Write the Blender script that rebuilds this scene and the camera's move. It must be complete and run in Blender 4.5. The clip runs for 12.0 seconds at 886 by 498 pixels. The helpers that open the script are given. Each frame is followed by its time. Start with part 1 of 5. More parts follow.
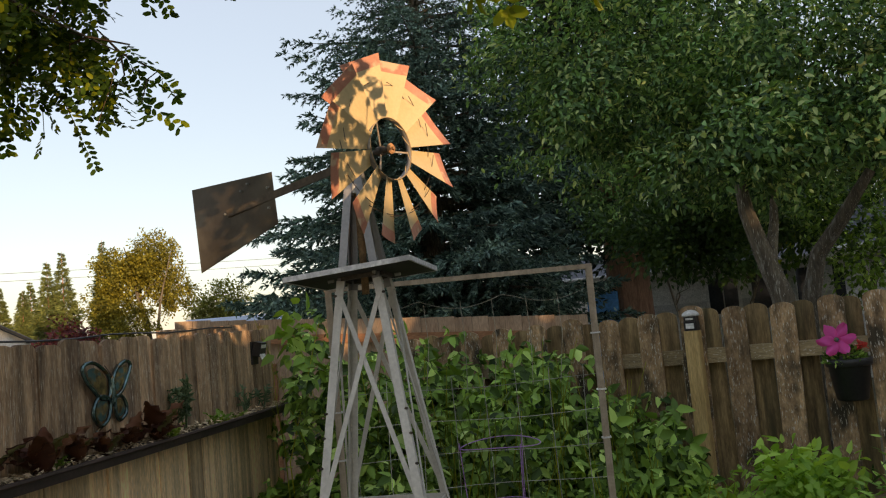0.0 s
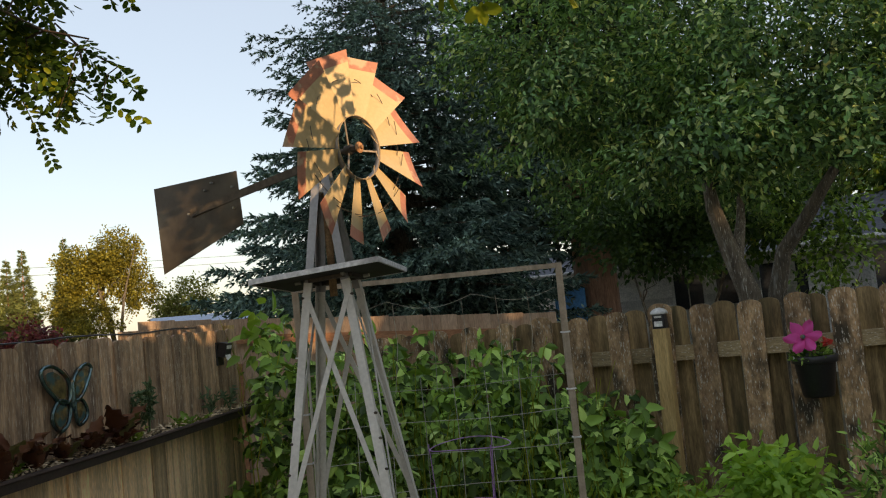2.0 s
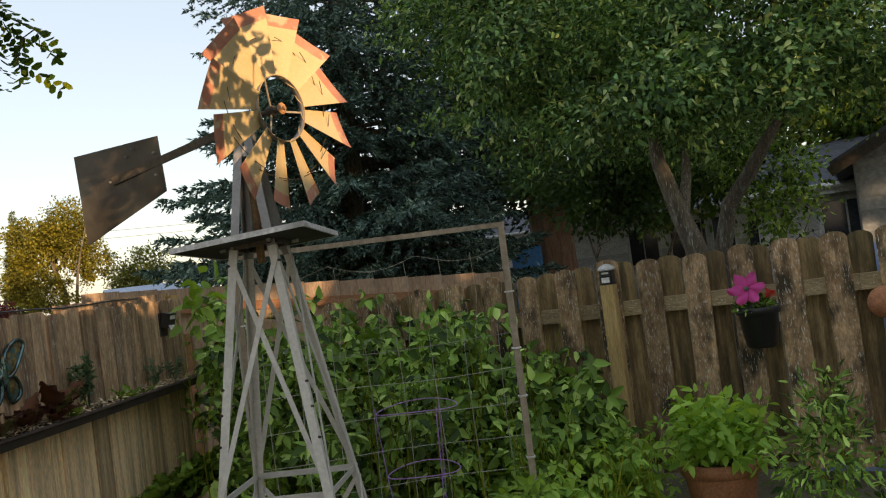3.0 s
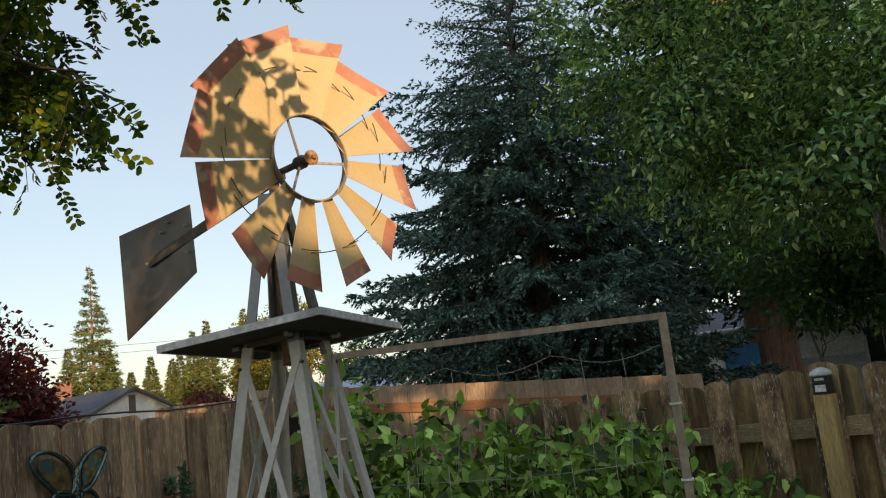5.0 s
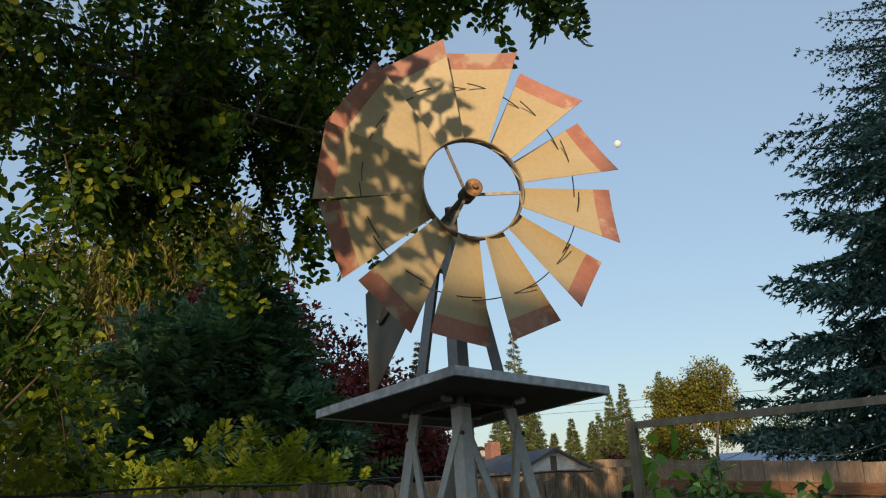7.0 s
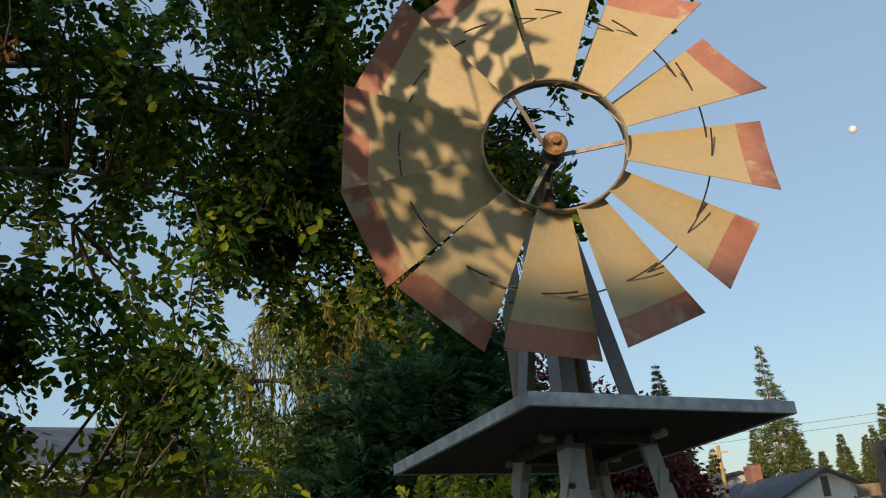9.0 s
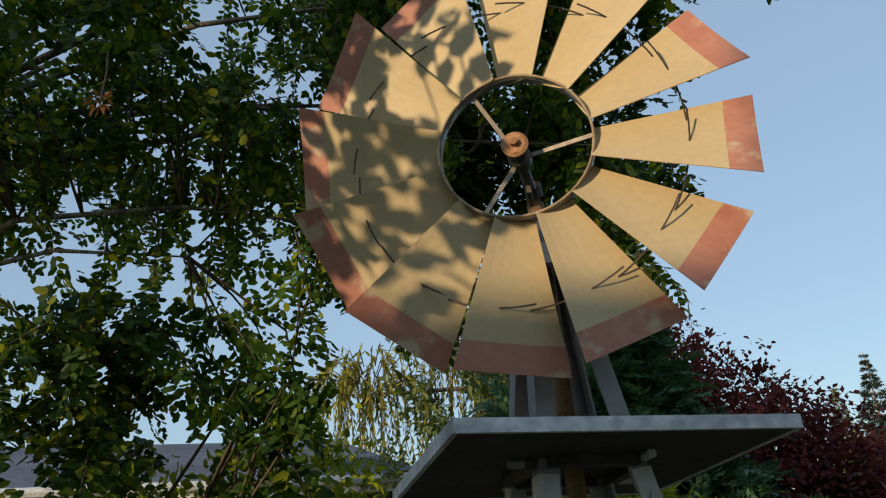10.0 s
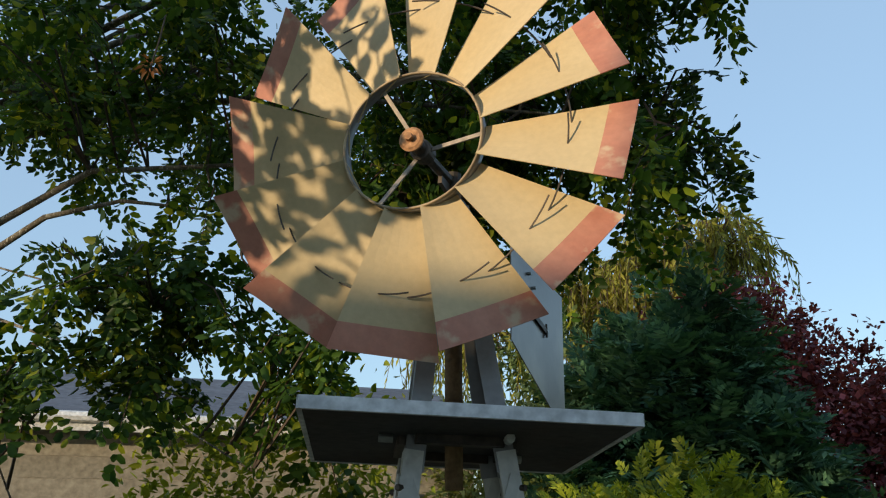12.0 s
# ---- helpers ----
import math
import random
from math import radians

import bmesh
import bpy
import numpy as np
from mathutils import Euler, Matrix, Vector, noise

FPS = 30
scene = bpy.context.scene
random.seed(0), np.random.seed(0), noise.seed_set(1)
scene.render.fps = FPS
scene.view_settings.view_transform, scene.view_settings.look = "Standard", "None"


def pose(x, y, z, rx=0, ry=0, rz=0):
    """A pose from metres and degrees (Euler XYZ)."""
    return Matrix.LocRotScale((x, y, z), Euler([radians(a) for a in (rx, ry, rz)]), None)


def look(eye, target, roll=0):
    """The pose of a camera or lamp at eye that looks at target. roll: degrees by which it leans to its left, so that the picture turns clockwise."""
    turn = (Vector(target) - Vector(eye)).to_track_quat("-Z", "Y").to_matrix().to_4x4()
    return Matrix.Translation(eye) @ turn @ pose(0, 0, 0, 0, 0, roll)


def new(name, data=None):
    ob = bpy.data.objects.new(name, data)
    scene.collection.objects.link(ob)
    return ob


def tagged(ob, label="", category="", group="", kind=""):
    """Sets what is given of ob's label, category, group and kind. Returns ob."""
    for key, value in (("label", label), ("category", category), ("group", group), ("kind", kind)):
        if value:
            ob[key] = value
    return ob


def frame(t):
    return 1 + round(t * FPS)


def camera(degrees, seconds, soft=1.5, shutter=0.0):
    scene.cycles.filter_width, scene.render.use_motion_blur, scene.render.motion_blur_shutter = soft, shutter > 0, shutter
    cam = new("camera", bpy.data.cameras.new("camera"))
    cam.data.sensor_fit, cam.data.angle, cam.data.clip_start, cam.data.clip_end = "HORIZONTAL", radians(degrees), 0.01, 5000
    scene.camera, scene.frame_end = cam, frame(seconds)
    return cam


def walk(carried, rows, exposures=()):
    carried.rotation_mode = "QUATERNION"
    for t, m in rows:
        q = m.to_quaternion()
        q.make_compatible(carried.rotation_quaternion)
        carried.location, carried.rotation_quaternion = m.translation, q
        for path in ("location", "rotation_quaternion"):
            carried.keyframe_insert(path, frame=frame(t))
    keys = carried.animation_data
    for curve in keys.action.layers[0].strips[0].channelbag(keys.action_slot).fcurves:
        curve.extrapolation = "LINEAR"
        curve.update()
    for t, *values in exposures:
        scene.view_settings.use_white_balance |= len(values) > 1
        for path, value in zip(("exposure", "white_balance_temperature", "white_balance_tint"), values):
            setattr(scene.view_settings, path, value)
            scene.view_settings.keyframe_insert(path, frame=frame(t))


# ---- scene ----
cam = camera(55.2, 12.0, soft=1.15, shutter=0.0)
PATH = [
    (0, (-1.276, -2.306, 1.493), (-0.15, -0.662, 1.664), -5.3),
    (0.5, (-1.265, -2.301, 1.505), (-0.116, -0.673, 1.675), -4.8),
    (1, (-1.261, -2.286, 1.505), (-0.101, -0.665, 1.668), -5.2),
    (1.5, (-1.255, -2.268, 1.509), (-0.075, -0.66, 1.662), -5.3),
    (2, (-1.255, -2.266, 1.511), (-0.067, -0.665, 1.666), -5.6),
    (2.5, (-1.223, -2.285, 1.512), (0.035, -0.733, 1.605), -7.2),
    (2.7, (-1.191, -2.303, 1.505), (0.074, -0.755, 1.572), -7.3),
    (4.3, (-0.796, -1.916, 1.507), (0.318, -0.256, 1.583), -8.1),
    (4.5, (-0.673, -1.891, 1.506), (0.376, -0.193, 1.625), -7.6),
    (5, (-0.473, -1.836, 1.499), (0.376, -0.057, 1.837), -6.5),
    (5.5, (-0.329, -1.746, 1.512), (0.163, 0.119, 2.04), -5.1),
    (6, (-0.104, -1.761, 1.494), (0.15, 0.146, 2.041), -4.1),
    (6.5, (0.003, -1.718, 1.489), (0.041, 0.203, 2.047), -3.6),
    (6.7, (0.014, -1.664, 1.492), (0.001, 0.256, 2.052), -3.3),
    (8.3, (0.241, -1.292, 1.525), (-0.13, 0.586, 2.105), -4.9),
    (8.5, (0.219, -1.246, 1.537), (-0.194, 0.616, 2.139), -5.0),
    (9, (0.208, -1.15, 1.54), (-0.376, 0.641, 2.211), -5.6),
    (9.5, (0.317, -1.065, 1.545), (-0.524, 0.607, 2.25), -5.7),
    (10, (0.436, -0.987, 1.548), (-0.522, 0.614, 2.266), -5.6),
    (10.5, (0.499, -0.998, 1.543), (-0.504, 0.579, 2.256), -5.7),
    (11, (0.548, -1.016, 1.538), (-0.528, 0.543, 2.18), -3.2),
    (11.5, (0.654, -0.936, 1.555), (-0.486, 0.579, 2.19), -0.9),
    (12, (0.708, -0.887, 1.552), (-0.495, 0.582, 2.181), -0.0),
]
walk(cam, [(t, look(eye, target, roll)) for t, eye, target, roll in PATH],
     [(0, 1.33, 8800, 25), (1.5, 1.25, 8350, 24), (2.7, 1.44, 9000, 24), (5.0, 1.20, 8300, 20), (6.5, 0.80, 7100, 16), (8.5, 0.70, 6750, 13), (10, 0.78, 6700, 12), (12.0, 1.06, 6450, 10)])

# ---------- light ----------
SUN_AZ, SUN_EL = 187.0, 7.0          # degrees clockwise from +y, and above the horizon
sun_way = Vector((math.sin(radians(SUN_AZ)) * math.cos(radians(SUN_EL)),
                  math.cos(radians(SUN_AZ)) * math.cos(radians(SUN_EL)), math.sin(radians(SUN_EL))))
world = bpy.data.worlds.new("evening_sky")
scene.world = world
world.use_nodes = True
wn = world.node_tree.nodes
sky = wn.new("ShaderNodeTexSky")
sky.sky_type, sky.sun_disc = "NISHITA", False
sky.sun_elevation, sky.sun_rotation = radians(SUN_EL), radians(SUN_AZ)
sky.air_density, sky.dust_density, sky.ozone_density = 1.0, 0.6, 2.2
wn["Background"].inputs["Strength"].default_value = 0.15
# a thin high veil evens the sky from horizon to zenith
veil = wn.new("ShaderNodeMix")
veil.data_type = "RGBA"
veil.inputs["Factor"].default_value = 0.58
veil.inputs["B"].default_value = (1.50, 2.08, 2.74, 1)
world.node_tree.links.new(sky.outputs["Color"], veil.inputs["A"])
world.node_tree.links.new(veil.outputs["Result"], wn["Background"].inputs["Color"])
sun_data = bpy.data.lights.new("sun", "SUN")
sun_data.energy, sun_data.angle, sun_data.color = 1.85, radians(0.42), (1.0, 0.80, 0.54)
sun = new("sun", sun_data)
sun.matrix_world = look(sun_way * 50, (0, 0, 0))

# ---------- materials ----------


def nodes_of(name):
    m = bpy.data.materials.new(name)
    m.use_nodes = True
    n, l = m.node_tree.nodes, m.node_tree.links
    return m, n, l, n["Principled BSDF"]


def mixer(n, l, kind, fac, a, b):
    x = n.new("ShaderNodeMix")
    x.data_type, x.blend_type = "RGBA", kind
    for sock, val in ((x.inputs["Factor"], fac), (x.inputs["A"], a), (x.inputs["B"], b)):
        if hasattr(val, "is_output"):
            l.new(val, sock)
        else:
            sock.default_value = val if isinstance(val, (int, float)) else (*val, 1)
    return x.outputs["Result"]


def surface(name, dark, light, scale=6.0, stretch=(1, 1, 1), rough=0.8, bump=0.3, fine=60.0, metal=0.0,
            vary=0.25, grit=0.28, stain_or_sheen=None, stain_or_sheen_scale=3.0, stain_or_sheen_low=0.55, stain_or_sheen_high=0.7, spec=0.5, streak=0.0, fleck=None, lit_below=None):
    """A weathered surface: two scales of tone, an optional stain or painted sheen, fine relief, and a tone of its own
    for each piece.
    """
    m, n, l, p = nodes_of(name)
    co = n.new("ShaderNodeTexCoord")
    mp = n.new("ShaderNodeMapping")
    mp.inputs["Scale"].default_value = stretch
    l.new(co.outputs["Object"], mp.inputs["Vector"])
    rnd = n.new("ShaderNodeObjectInfo")
    shift = n.new("ShaderNodeVectorMath")
    shift.operation = "MULTIPLY_ADD"
    l.new(rnd.outputs["Random"], shift.inputs[0])
    shift.inputs[1].default_value = (31.0, 17.0, 23.0)
    l.new(mp.outputs["Vector"], shift.inputs[2])
    big = n.new("ShaderNodeTexNoise")
    big.inputs["Scale"].default_value, big.inputs["Detail"].default_value, big.inputs["Roughness"].default_value = scale, 6, 0.65
    l.new(shift.outputs[0], big.inputs["Vector"])
    small = n.new("ShaderNodeTexNoise")
    small.inputs["Scale"].default_value, small.inputs["Detail"].default_value = fine, 4
    l.new(shift.outputs[0], small.inputs["Vector"])
    ramp = n.new("ShaderNodeValToRGB")
    ramp.color_ramp.elements[0].position, ramp.color_ramp.elements[1].position = 0.3, 0.72
    ramp.color_ramp.elements[0].color, ramp.color_ramp.elements[1].color = (*dark, 1), (*light, 1)
    l.new(big.outputs["Fac"], ramp.inputs["Fac"])
    grain = n.new("ShaderNodeMapRange")
    grain.inputs["To Min"].default_value, grain.inputs["To Max"].default_value = 1 - grit, 1 + grit * 0.8
    grain.inputs["From Min"].default_value, grain.inputs["From Max"].default_value = 0.3, 0.7
    l.new(small.outputs["Fac"], grain.inputs["Value"])
    col = mixer(n, l, "MULTIPLY", 1.0, ramp.outputs["Color"], grain.outputs["Result"])
    if stain_or_sheen:
        st = n.new("ShaderNodeTexNoise")
        st.inputs["Scale"].default_value, st.inputs["Detail"].default_value = stain_or_sheen_scale, 5
        l.new(shift.outputs[0], st.inputs["Vector"])
        sr = n.new("ShaderNodeMapRange")
        sr.inputs["From Min"].default_value, sr.inputs["From Max"].default_value = stain_or_sheen_low, stain_or_sheen_high
        l.new(st.outputs["Fac"], sr.inputs["Value"])
        col = mixer(n, l, "MIX", sr.outputs["Result"], col, stain_or_sheen)
    if lit_below:
        # painted light: a paler tone below a height lifts the boards' dark foot
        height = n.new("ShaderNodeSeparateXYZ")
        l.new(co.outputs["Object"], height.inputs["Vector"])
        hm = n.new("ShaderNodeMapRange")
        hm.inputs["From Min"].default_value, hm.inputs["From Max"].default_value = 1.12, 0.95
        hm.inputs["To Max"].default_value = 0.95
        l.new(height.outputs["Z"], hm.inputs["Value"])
        pale = mixer(n, l, "MULTIPLY", 1.0, lit_below, grain.outputs["Result"])
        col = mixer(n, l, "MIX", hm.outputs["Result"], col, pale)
    if streak:
        long_way = n.new("ShaderNodeMapping")
        long_way.inputs["Scale"].default_value = (27, 27, 1.0)
        l.new(co.outputs["Object"], long_way.inputs["Vector"])
        moved = n.new("ShaderNodeVectorMath")
        moved.operation = "MULTIPLY_ADD"
        l.new(rnd.outputs["Random"], moved.inputs[0])
        moved.inputs[1].default_value = (91.0, 47.0, 63.0)
        l.new(long_way.outputs["Vector"], moved.inputs[2])
        fibre = n.new("ShaderNodeTexNoise")
        fibre.inputs["Scale"].default_value, fibre.inputs["Detail"].default_value, fibre.inputs["Roughness"].default_value = 1.0, 5, 0.6
        l.new(moved.outputs[0], fibre.inputs["Vector"])
        fr = n.new("ShaderNodeMapRange")
        fr.inputs["From Min"].default_value, fr.inputs["From Max"].default_value = 0.34, 0.62
        fr.inputs["To Min"].default_value, fr.inputs["To Max"].default_value = 1 - streak, 1.12
        l.new(fibre.outputs["Fac"], fr.inputs["Value"])
        col = mixer(n, l, "MULTIPLY", 1.0, col, fr.outputs["Result"])
    if fleck:
        spots = n.new("ShaderNodeTexNoise")
        spots.inputs["Scale"].default_value, spots.inputs["Detail"].default_value = 11.0, 6
        fl_map = n.new("ShaderNodeMapping")
        fl_map.inputs["Scale"].default_value = (5, 5, 2.2)
        l.new(shift.outputs[0], fl_map.inputs["Vector"])
        l.new(fl_map.outputs["Vector"], spots.inputs["Vector"])
        sm = n.new("ShaderNodeMapRange")
        sm.inputs["From Min"].default_value, sm.inputs["From Max"].default_value = 0.59, 0.67
        l.new(spots.outputs["Fac"], sm.inputs["Value"])
        col = mixer(n, l, "MIX", sm.outputs["Result"], col, fleck)
    one = n.new("ShaderNodeMapRange")
    one.inputs["To Min"].default_value, one.inputs["To Max"].default_value = 1 - vary, 1 + vary
    l.new(rnd.outputs["Random"], one.inputs["Value"])
    col = mixer(n, l, "MULTIPLY", 1.0, col, one.outputs["Result"])
    l.new(col, p.inputs["Base Color"])
    p.inputs["Roughness"].default_value, p.inputs["Metallic"].default_value = rough, metal
    p.inputs["Specular IOR Level"].default_value = spec
    if bump:
        b = n.new("ShaderNodeBump")
        b.inputs["Strength"].default_value, b.inputs["Distance"].default_value = bump, 0.004
        l.new(small.outputs["Fac"], b.inputs["Height"])
        l.new(b.outputs["Normal"], p.inputs["Normal"])
    return m


def foliage(name, dark, light, thin=0.35, rough=0.5, odd=None, odd_share=0.08, spec=0.18):
    """Leaves: each its own tone, some light through the blade."""
    m, n, l, p = nodes_of(name)
    geo = n.new("ShaderNodeNewGeometry")
    ramp = n.new("ShaderNodeValToRGB")
    e = ramp.color_ramp.elements
    e[0].color, e[1].color = (*dark, 1), (*light, 1)
    if odd:
        e[1].position = 1 - odd_share
        x = e.new(1.0 - odd_share * 0.5)
        x.color = (*odd, 1)
    l.new(geo.outputs["Random Per Island"], ramp.inputs["Fac"])
    co = n.new("ShaderNodeTexCoord")
    ns = n.new("ShaderNodeTexNoise")
    ns.inputs["Scale"].default_value = 1.3
    l.new(co.outputs["Object"], ns.inputs["Vector"])
    mr = n.new("ShaderNodeMapRange")
    mr.inputs["From Min"].default_value, mr.inputs["From Max"].default_value = 0.3, 0.7
    mr.inputs["To Min"].default_value, mr.inputs["To Max"].default_value = 0.60, 1.40
    l.new(ns.outputs["Fac"], mr.inputs["Value"])
    col = mixer(n, l, "MULTIPLY", 1.0, ramp.outputs["Color"], mr.outputs["Result"])
    l.new(col, p.inputs["Base Color"])
    p.inputs["Roughness"].default_value = rough
    p.inputs["Specular IOR Level"].default_value = spec
    tr = n.new("ShaderNodeBsdfTranslucent")
    warm = mixer(n, l, "MULTIPLY", 1.0, col, (1.5, 1.35, 0.5))
    l.new(warm, tr.inputs["Color"])
    mx = n.new("ShaderNodeMixShader")
    mx.inputs["Fac"].default_value = thin
    l.new(p.outputs["BSDF"], mx.inputs[1])
    l.new(tr.outputs["BSDF"], mx.inputs[2])
    l.new(mx.outputs["Shader"], n["Material Output"].inputs["Surface"])
    return m


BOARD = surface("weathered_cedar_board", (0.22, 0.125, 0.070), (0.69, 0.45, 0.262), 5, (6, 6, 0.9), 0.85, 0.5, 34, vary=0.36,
                stain_or_sheen=(0.15, 0.10, 0.07), stain_or_sheen_scale=1.6, stain_or_sheen_low=0.50, stain_or_sheen_high=0.74, streak=0.46, fleck=(0.60, 0.52, 0.39), lit_below=(0.93, 0.65, 0.37))
PICKET = surface("mossy_grey_picket", (0.19, 0.105, 0.05), (0.70, 0.45, 0.245), 7, (3, 3, 1.3), 0.9, 0.9, 30, vary=0.28,
                 stain_or_sheen=(0.060, 0.046, 0.026), stain_or_sheen_scale=3.6, stain_or_sheen_low=0.47, stain_or_sheen_high=0.64, streak=0.22, fleck=(0.68, 0.64, 0.53))
# mossy picket wood in a darker copy, its shade behind the front row painted in
PICKET_FAR = surface("shaded_mossy_picket", (0.15, 0.097, 0.043), (0.48, 0.325, 0.155), 5, (5, 5, 0.9), 0.9, 0.5, 30, vary=0.25,
                     stain_or_sheen=(0.11, 0.09, 0.04), stain_or_sheen_scale=2.0, stain_or_sheen_low=0.5, stain_or_sheen_high=0.7, streak=0.45)
RAIL = surface("old_rail_wood", (0.20, 0.145, 0.075), (0.42, 0.31, 0.17), 6, (1, 6, 6), 0.9, 0.5, 30, fleck=(0.55, 0.50, 0.40))
POSTWOOD = surface("treated_post_wood", (0.44, 0.275, 0.105), (0.64, 0.44, 0.19), 5, (7, 7, 0.8), 0.8, 0.4, 30)
TANFENCE = surface("new_cedar_fence", (0.34, 0.22, 0.14), (0.52, 0.37, 0.25), 4, (5, 5, 0.8), 0.8, 0.3, 30, vary=0.12)
ORANGERAIL = surface("orange_brown_rail", (0.26, 0.115, 0.055), (0.46, 0.22, 0.11), 5, (1, 6, 6), 0.85, 0.3, 30)
TRELLIS = surface("grey_trellis_wood", (0.26, 0.20, 0.14), (0.44, 0.36, 0.26), 6, (2, 2, 2), 0.85, 0.3, 50, grit=0.10, streak=0.25)
STEEL = surface("weathered_grey_steel", (0.54, 0.515, 0.465), (0.70, 0.675, 0.615), 5, (1, 1, 1), 0.5, 0.10, 90, metal=0.2, vary=0.10, grit=0.10,
                stain_or_sheen=(0.26, 0.22, 0.185), stain_or_sheen_scale=14, stain_or_sheen_low=0.68, stain_or_sheen_high=0.82)
# the legs' grey steel darkened to paint in shade above the platform
UPSTEEL = surface("darkened_grey_steel", (0.22, 0.215, 0.21), (0.34, 0.33, 0.32), 5, (1, 1, 1), 0.42, 0.10, 90, metal=0.4, vary=0.10, grit=0.10)
PLATE = surface("grey_painted_plate", (0.58, 0.575, 0.565), (0.72, 0.715, 0.70), 6, (1, 1, 1), 0.5, 0.15, 70, metal=0.2, vary=0.05,
                stain_or_sheen=(0.08, 0.07, 0.065), stain_or_sheen_scale=6, stain_or_sheen_low=0.55, stain_or_sheen_high=0.8)
# the rim's grey plate painted near black for the shade underneath; faint brown stains
DECK = surface("shaded_plate", (0.035, 0.034, 0.033), (0.075, 0.072, 0.068), 6, (1, 1, 1), 0.6, 0.15, 70, vary=0.05,
               stain_or_sheen=(0.05, 0.032, 0.024), stain_or_sheen_scale=5, stain_or_sheen_low=0.5, stain_or_sheen_high=0.8, spec=0.12)
BLADE = surface("tan_painted_blade", (0.60, 0.45, 0.235), (0.68, 0.525, 0.29), 7, (1, 1, 1), 0.55, 0.10, 120, metal=0.0, vary=0.04, grit=0.05,
                stain_or_sheen=(0.45, 0.28, 0.15), stain_or_sheen_scale=16, stain_or_sheen_low=0.76, stain_or_sheen_high=0.9)
TIP = surface("faded_red_paint", (0.47, 0.175, 0.11), (0.60, 0.275, 0.18), 14, (1, 1, 1), 0.6, 0.12, 90, vary=0.10, grit=0.08,
              stain_or_sheen=(0.62, 0.44, 0.28), stain_or_sheen_scale=18, stain_or_sheen_low=0.57, stain_or_sheen_high=0.64)
RUST = surface("rusty_iron", (0.20, 0.11, 0.05), (0.44, 0.27, 0.13), 20, (1, 1, 1), 0.8, 0.5, 140, metal=0.2)
HUBRUST = surface("orange_rusty_cap", (0.26, 0.12, 0.05), (0.52, 0.28, 0.13), 60, (1, 1, 1), 0.75, 0.5, 160, metal=0.1)
RINGEDGE = surface("tan_rusty_edge", (0.30, 0.21, 0.12), (0.58, 0.43, 0.25), 24, (1, 1, 1), 0.6, 0.2, 90, metal=0.1)
SPOKE = surface("worn_brown_rod", (0.26, 0.21, 0.16), (0.44, 0.37, 0.29), 18, (1, 1, 1), 0.5, 0.2, 90, metal=0.3)
DARKIRON = surface("dark_iron_bar", (0.05, 0.045, 0.04), (0.13, 0.10, 0.075), 20, (1, 1, 1), 0.55, 0.2, 90, metal=0.5)
# pale patches paint in reflections of sky and trees on the sheet
TAIL = surface("dark_bronze_sheet", (0.085, 0.066, 0.048), (0.13, 0.104, 0.078), 3, (1, 1, 1), 0.32, 0.03, 60, metal=0.6, vary=0.03, grit=0.06,
               stain_or_sheen=(0.24, 0.195, 0.14), stain_or_sheen_scale=4.5, stain_or_sheen_low=0.48, stain_or_sheen_high=0.72)
WIRE = surface("galvanised_wire", (0.32, 0.32, 0.29), (0.52, 0.52, 0.47), 20, (1, 1, 1), 0.5, 0, 60, metal=0.5)
PURPLE = surface("purple_coated_wire", (0.33, 0.17, 0.40), (0.48, 0.27, 0.55), 20, (1, 1, 1), 0.5, 0, 60)
STRING = surface("garden_string", (0.25, 0.24, 0.19), (0.40, 0.38, 0.30), 30, (1, 1, 1), 0.9, 0, 60)
BLACK = surface("black_plastic", (0.012, 0.012, 0.013), (0.03, 0.03, 0.032), 12, (1, 1, 1), 0.42, 0.1, 80)
WHITEPL = surface("white_lens_plastic", (0.62, 0.62, 0.58), (0.80, 0.80, 0.76), 12, (1, 1, 1), 0.4, 0.05, 80)
TERRACOTTA = surface("terracotta", (0.42, 0.15, 0.07), (0.60, 0.25, 0.12), 8, (1, 1, 1), 0.75, 0.2, 70)
PINKPOT = surface("pale_clay_pot", (0.50, 0.27, 0.20), (0.66, 0.40, 0.31), 8, (1, 1, 1), 0.75, 0.2, 70)
SOIL = surface("dark_potting_soil", (0.05, 0.036, 0.026), (0.13, 0.095, 0.066), 30, (1, 1, 1), 0.95, 1.0, 60)
CHIP = surface("pale_wood_chip", (0.42, 0.31, 0.19), (0.74, 0.59, 0.40), 30, (1, 1, 1), 0.9, 0.3, 60, vary=0.3)
TROUGH = surface("dark_brown_trough", (0.035, 0.022, 0.018), (0.08, 0.05, 0.04), 8, (1, 1, 1), 0.6, 0.3, 50)
TEAL = surface("teal_glazed_metal", (0.035, 0.075, 0.085), (0.17, 0.30, 0.31), 22, (1, 1, 1), 0.16, 0.3, 50, metal=0.8,
               stain_or_sheen=(0.20, 0.12, 0.06), stain_or_sheen_scale=20, stain_or_sheen_low=0.55, stain_or_sheen_high=0.62)
AMBERGLASS = surface("amber_glass", (0.03, 0.028, 0.02), (0.34, 0.23, 0.09), 34, (1, 1, 1), 0.12, 0.3, 50, stain_or_sheen=(0.05, 0.12, 0.12), stain_or_sheen_scale=18, stain_or_sheen_low=0.5, stain_or_sheen_high=0.6)
BOOM = surface("dark_brown_boom", (0.065, 0.05, 0.035), (0.13, 0.10, 0.07), 8, (1, 1, 1), 0.6, 0.2, 60, metal=0.1)
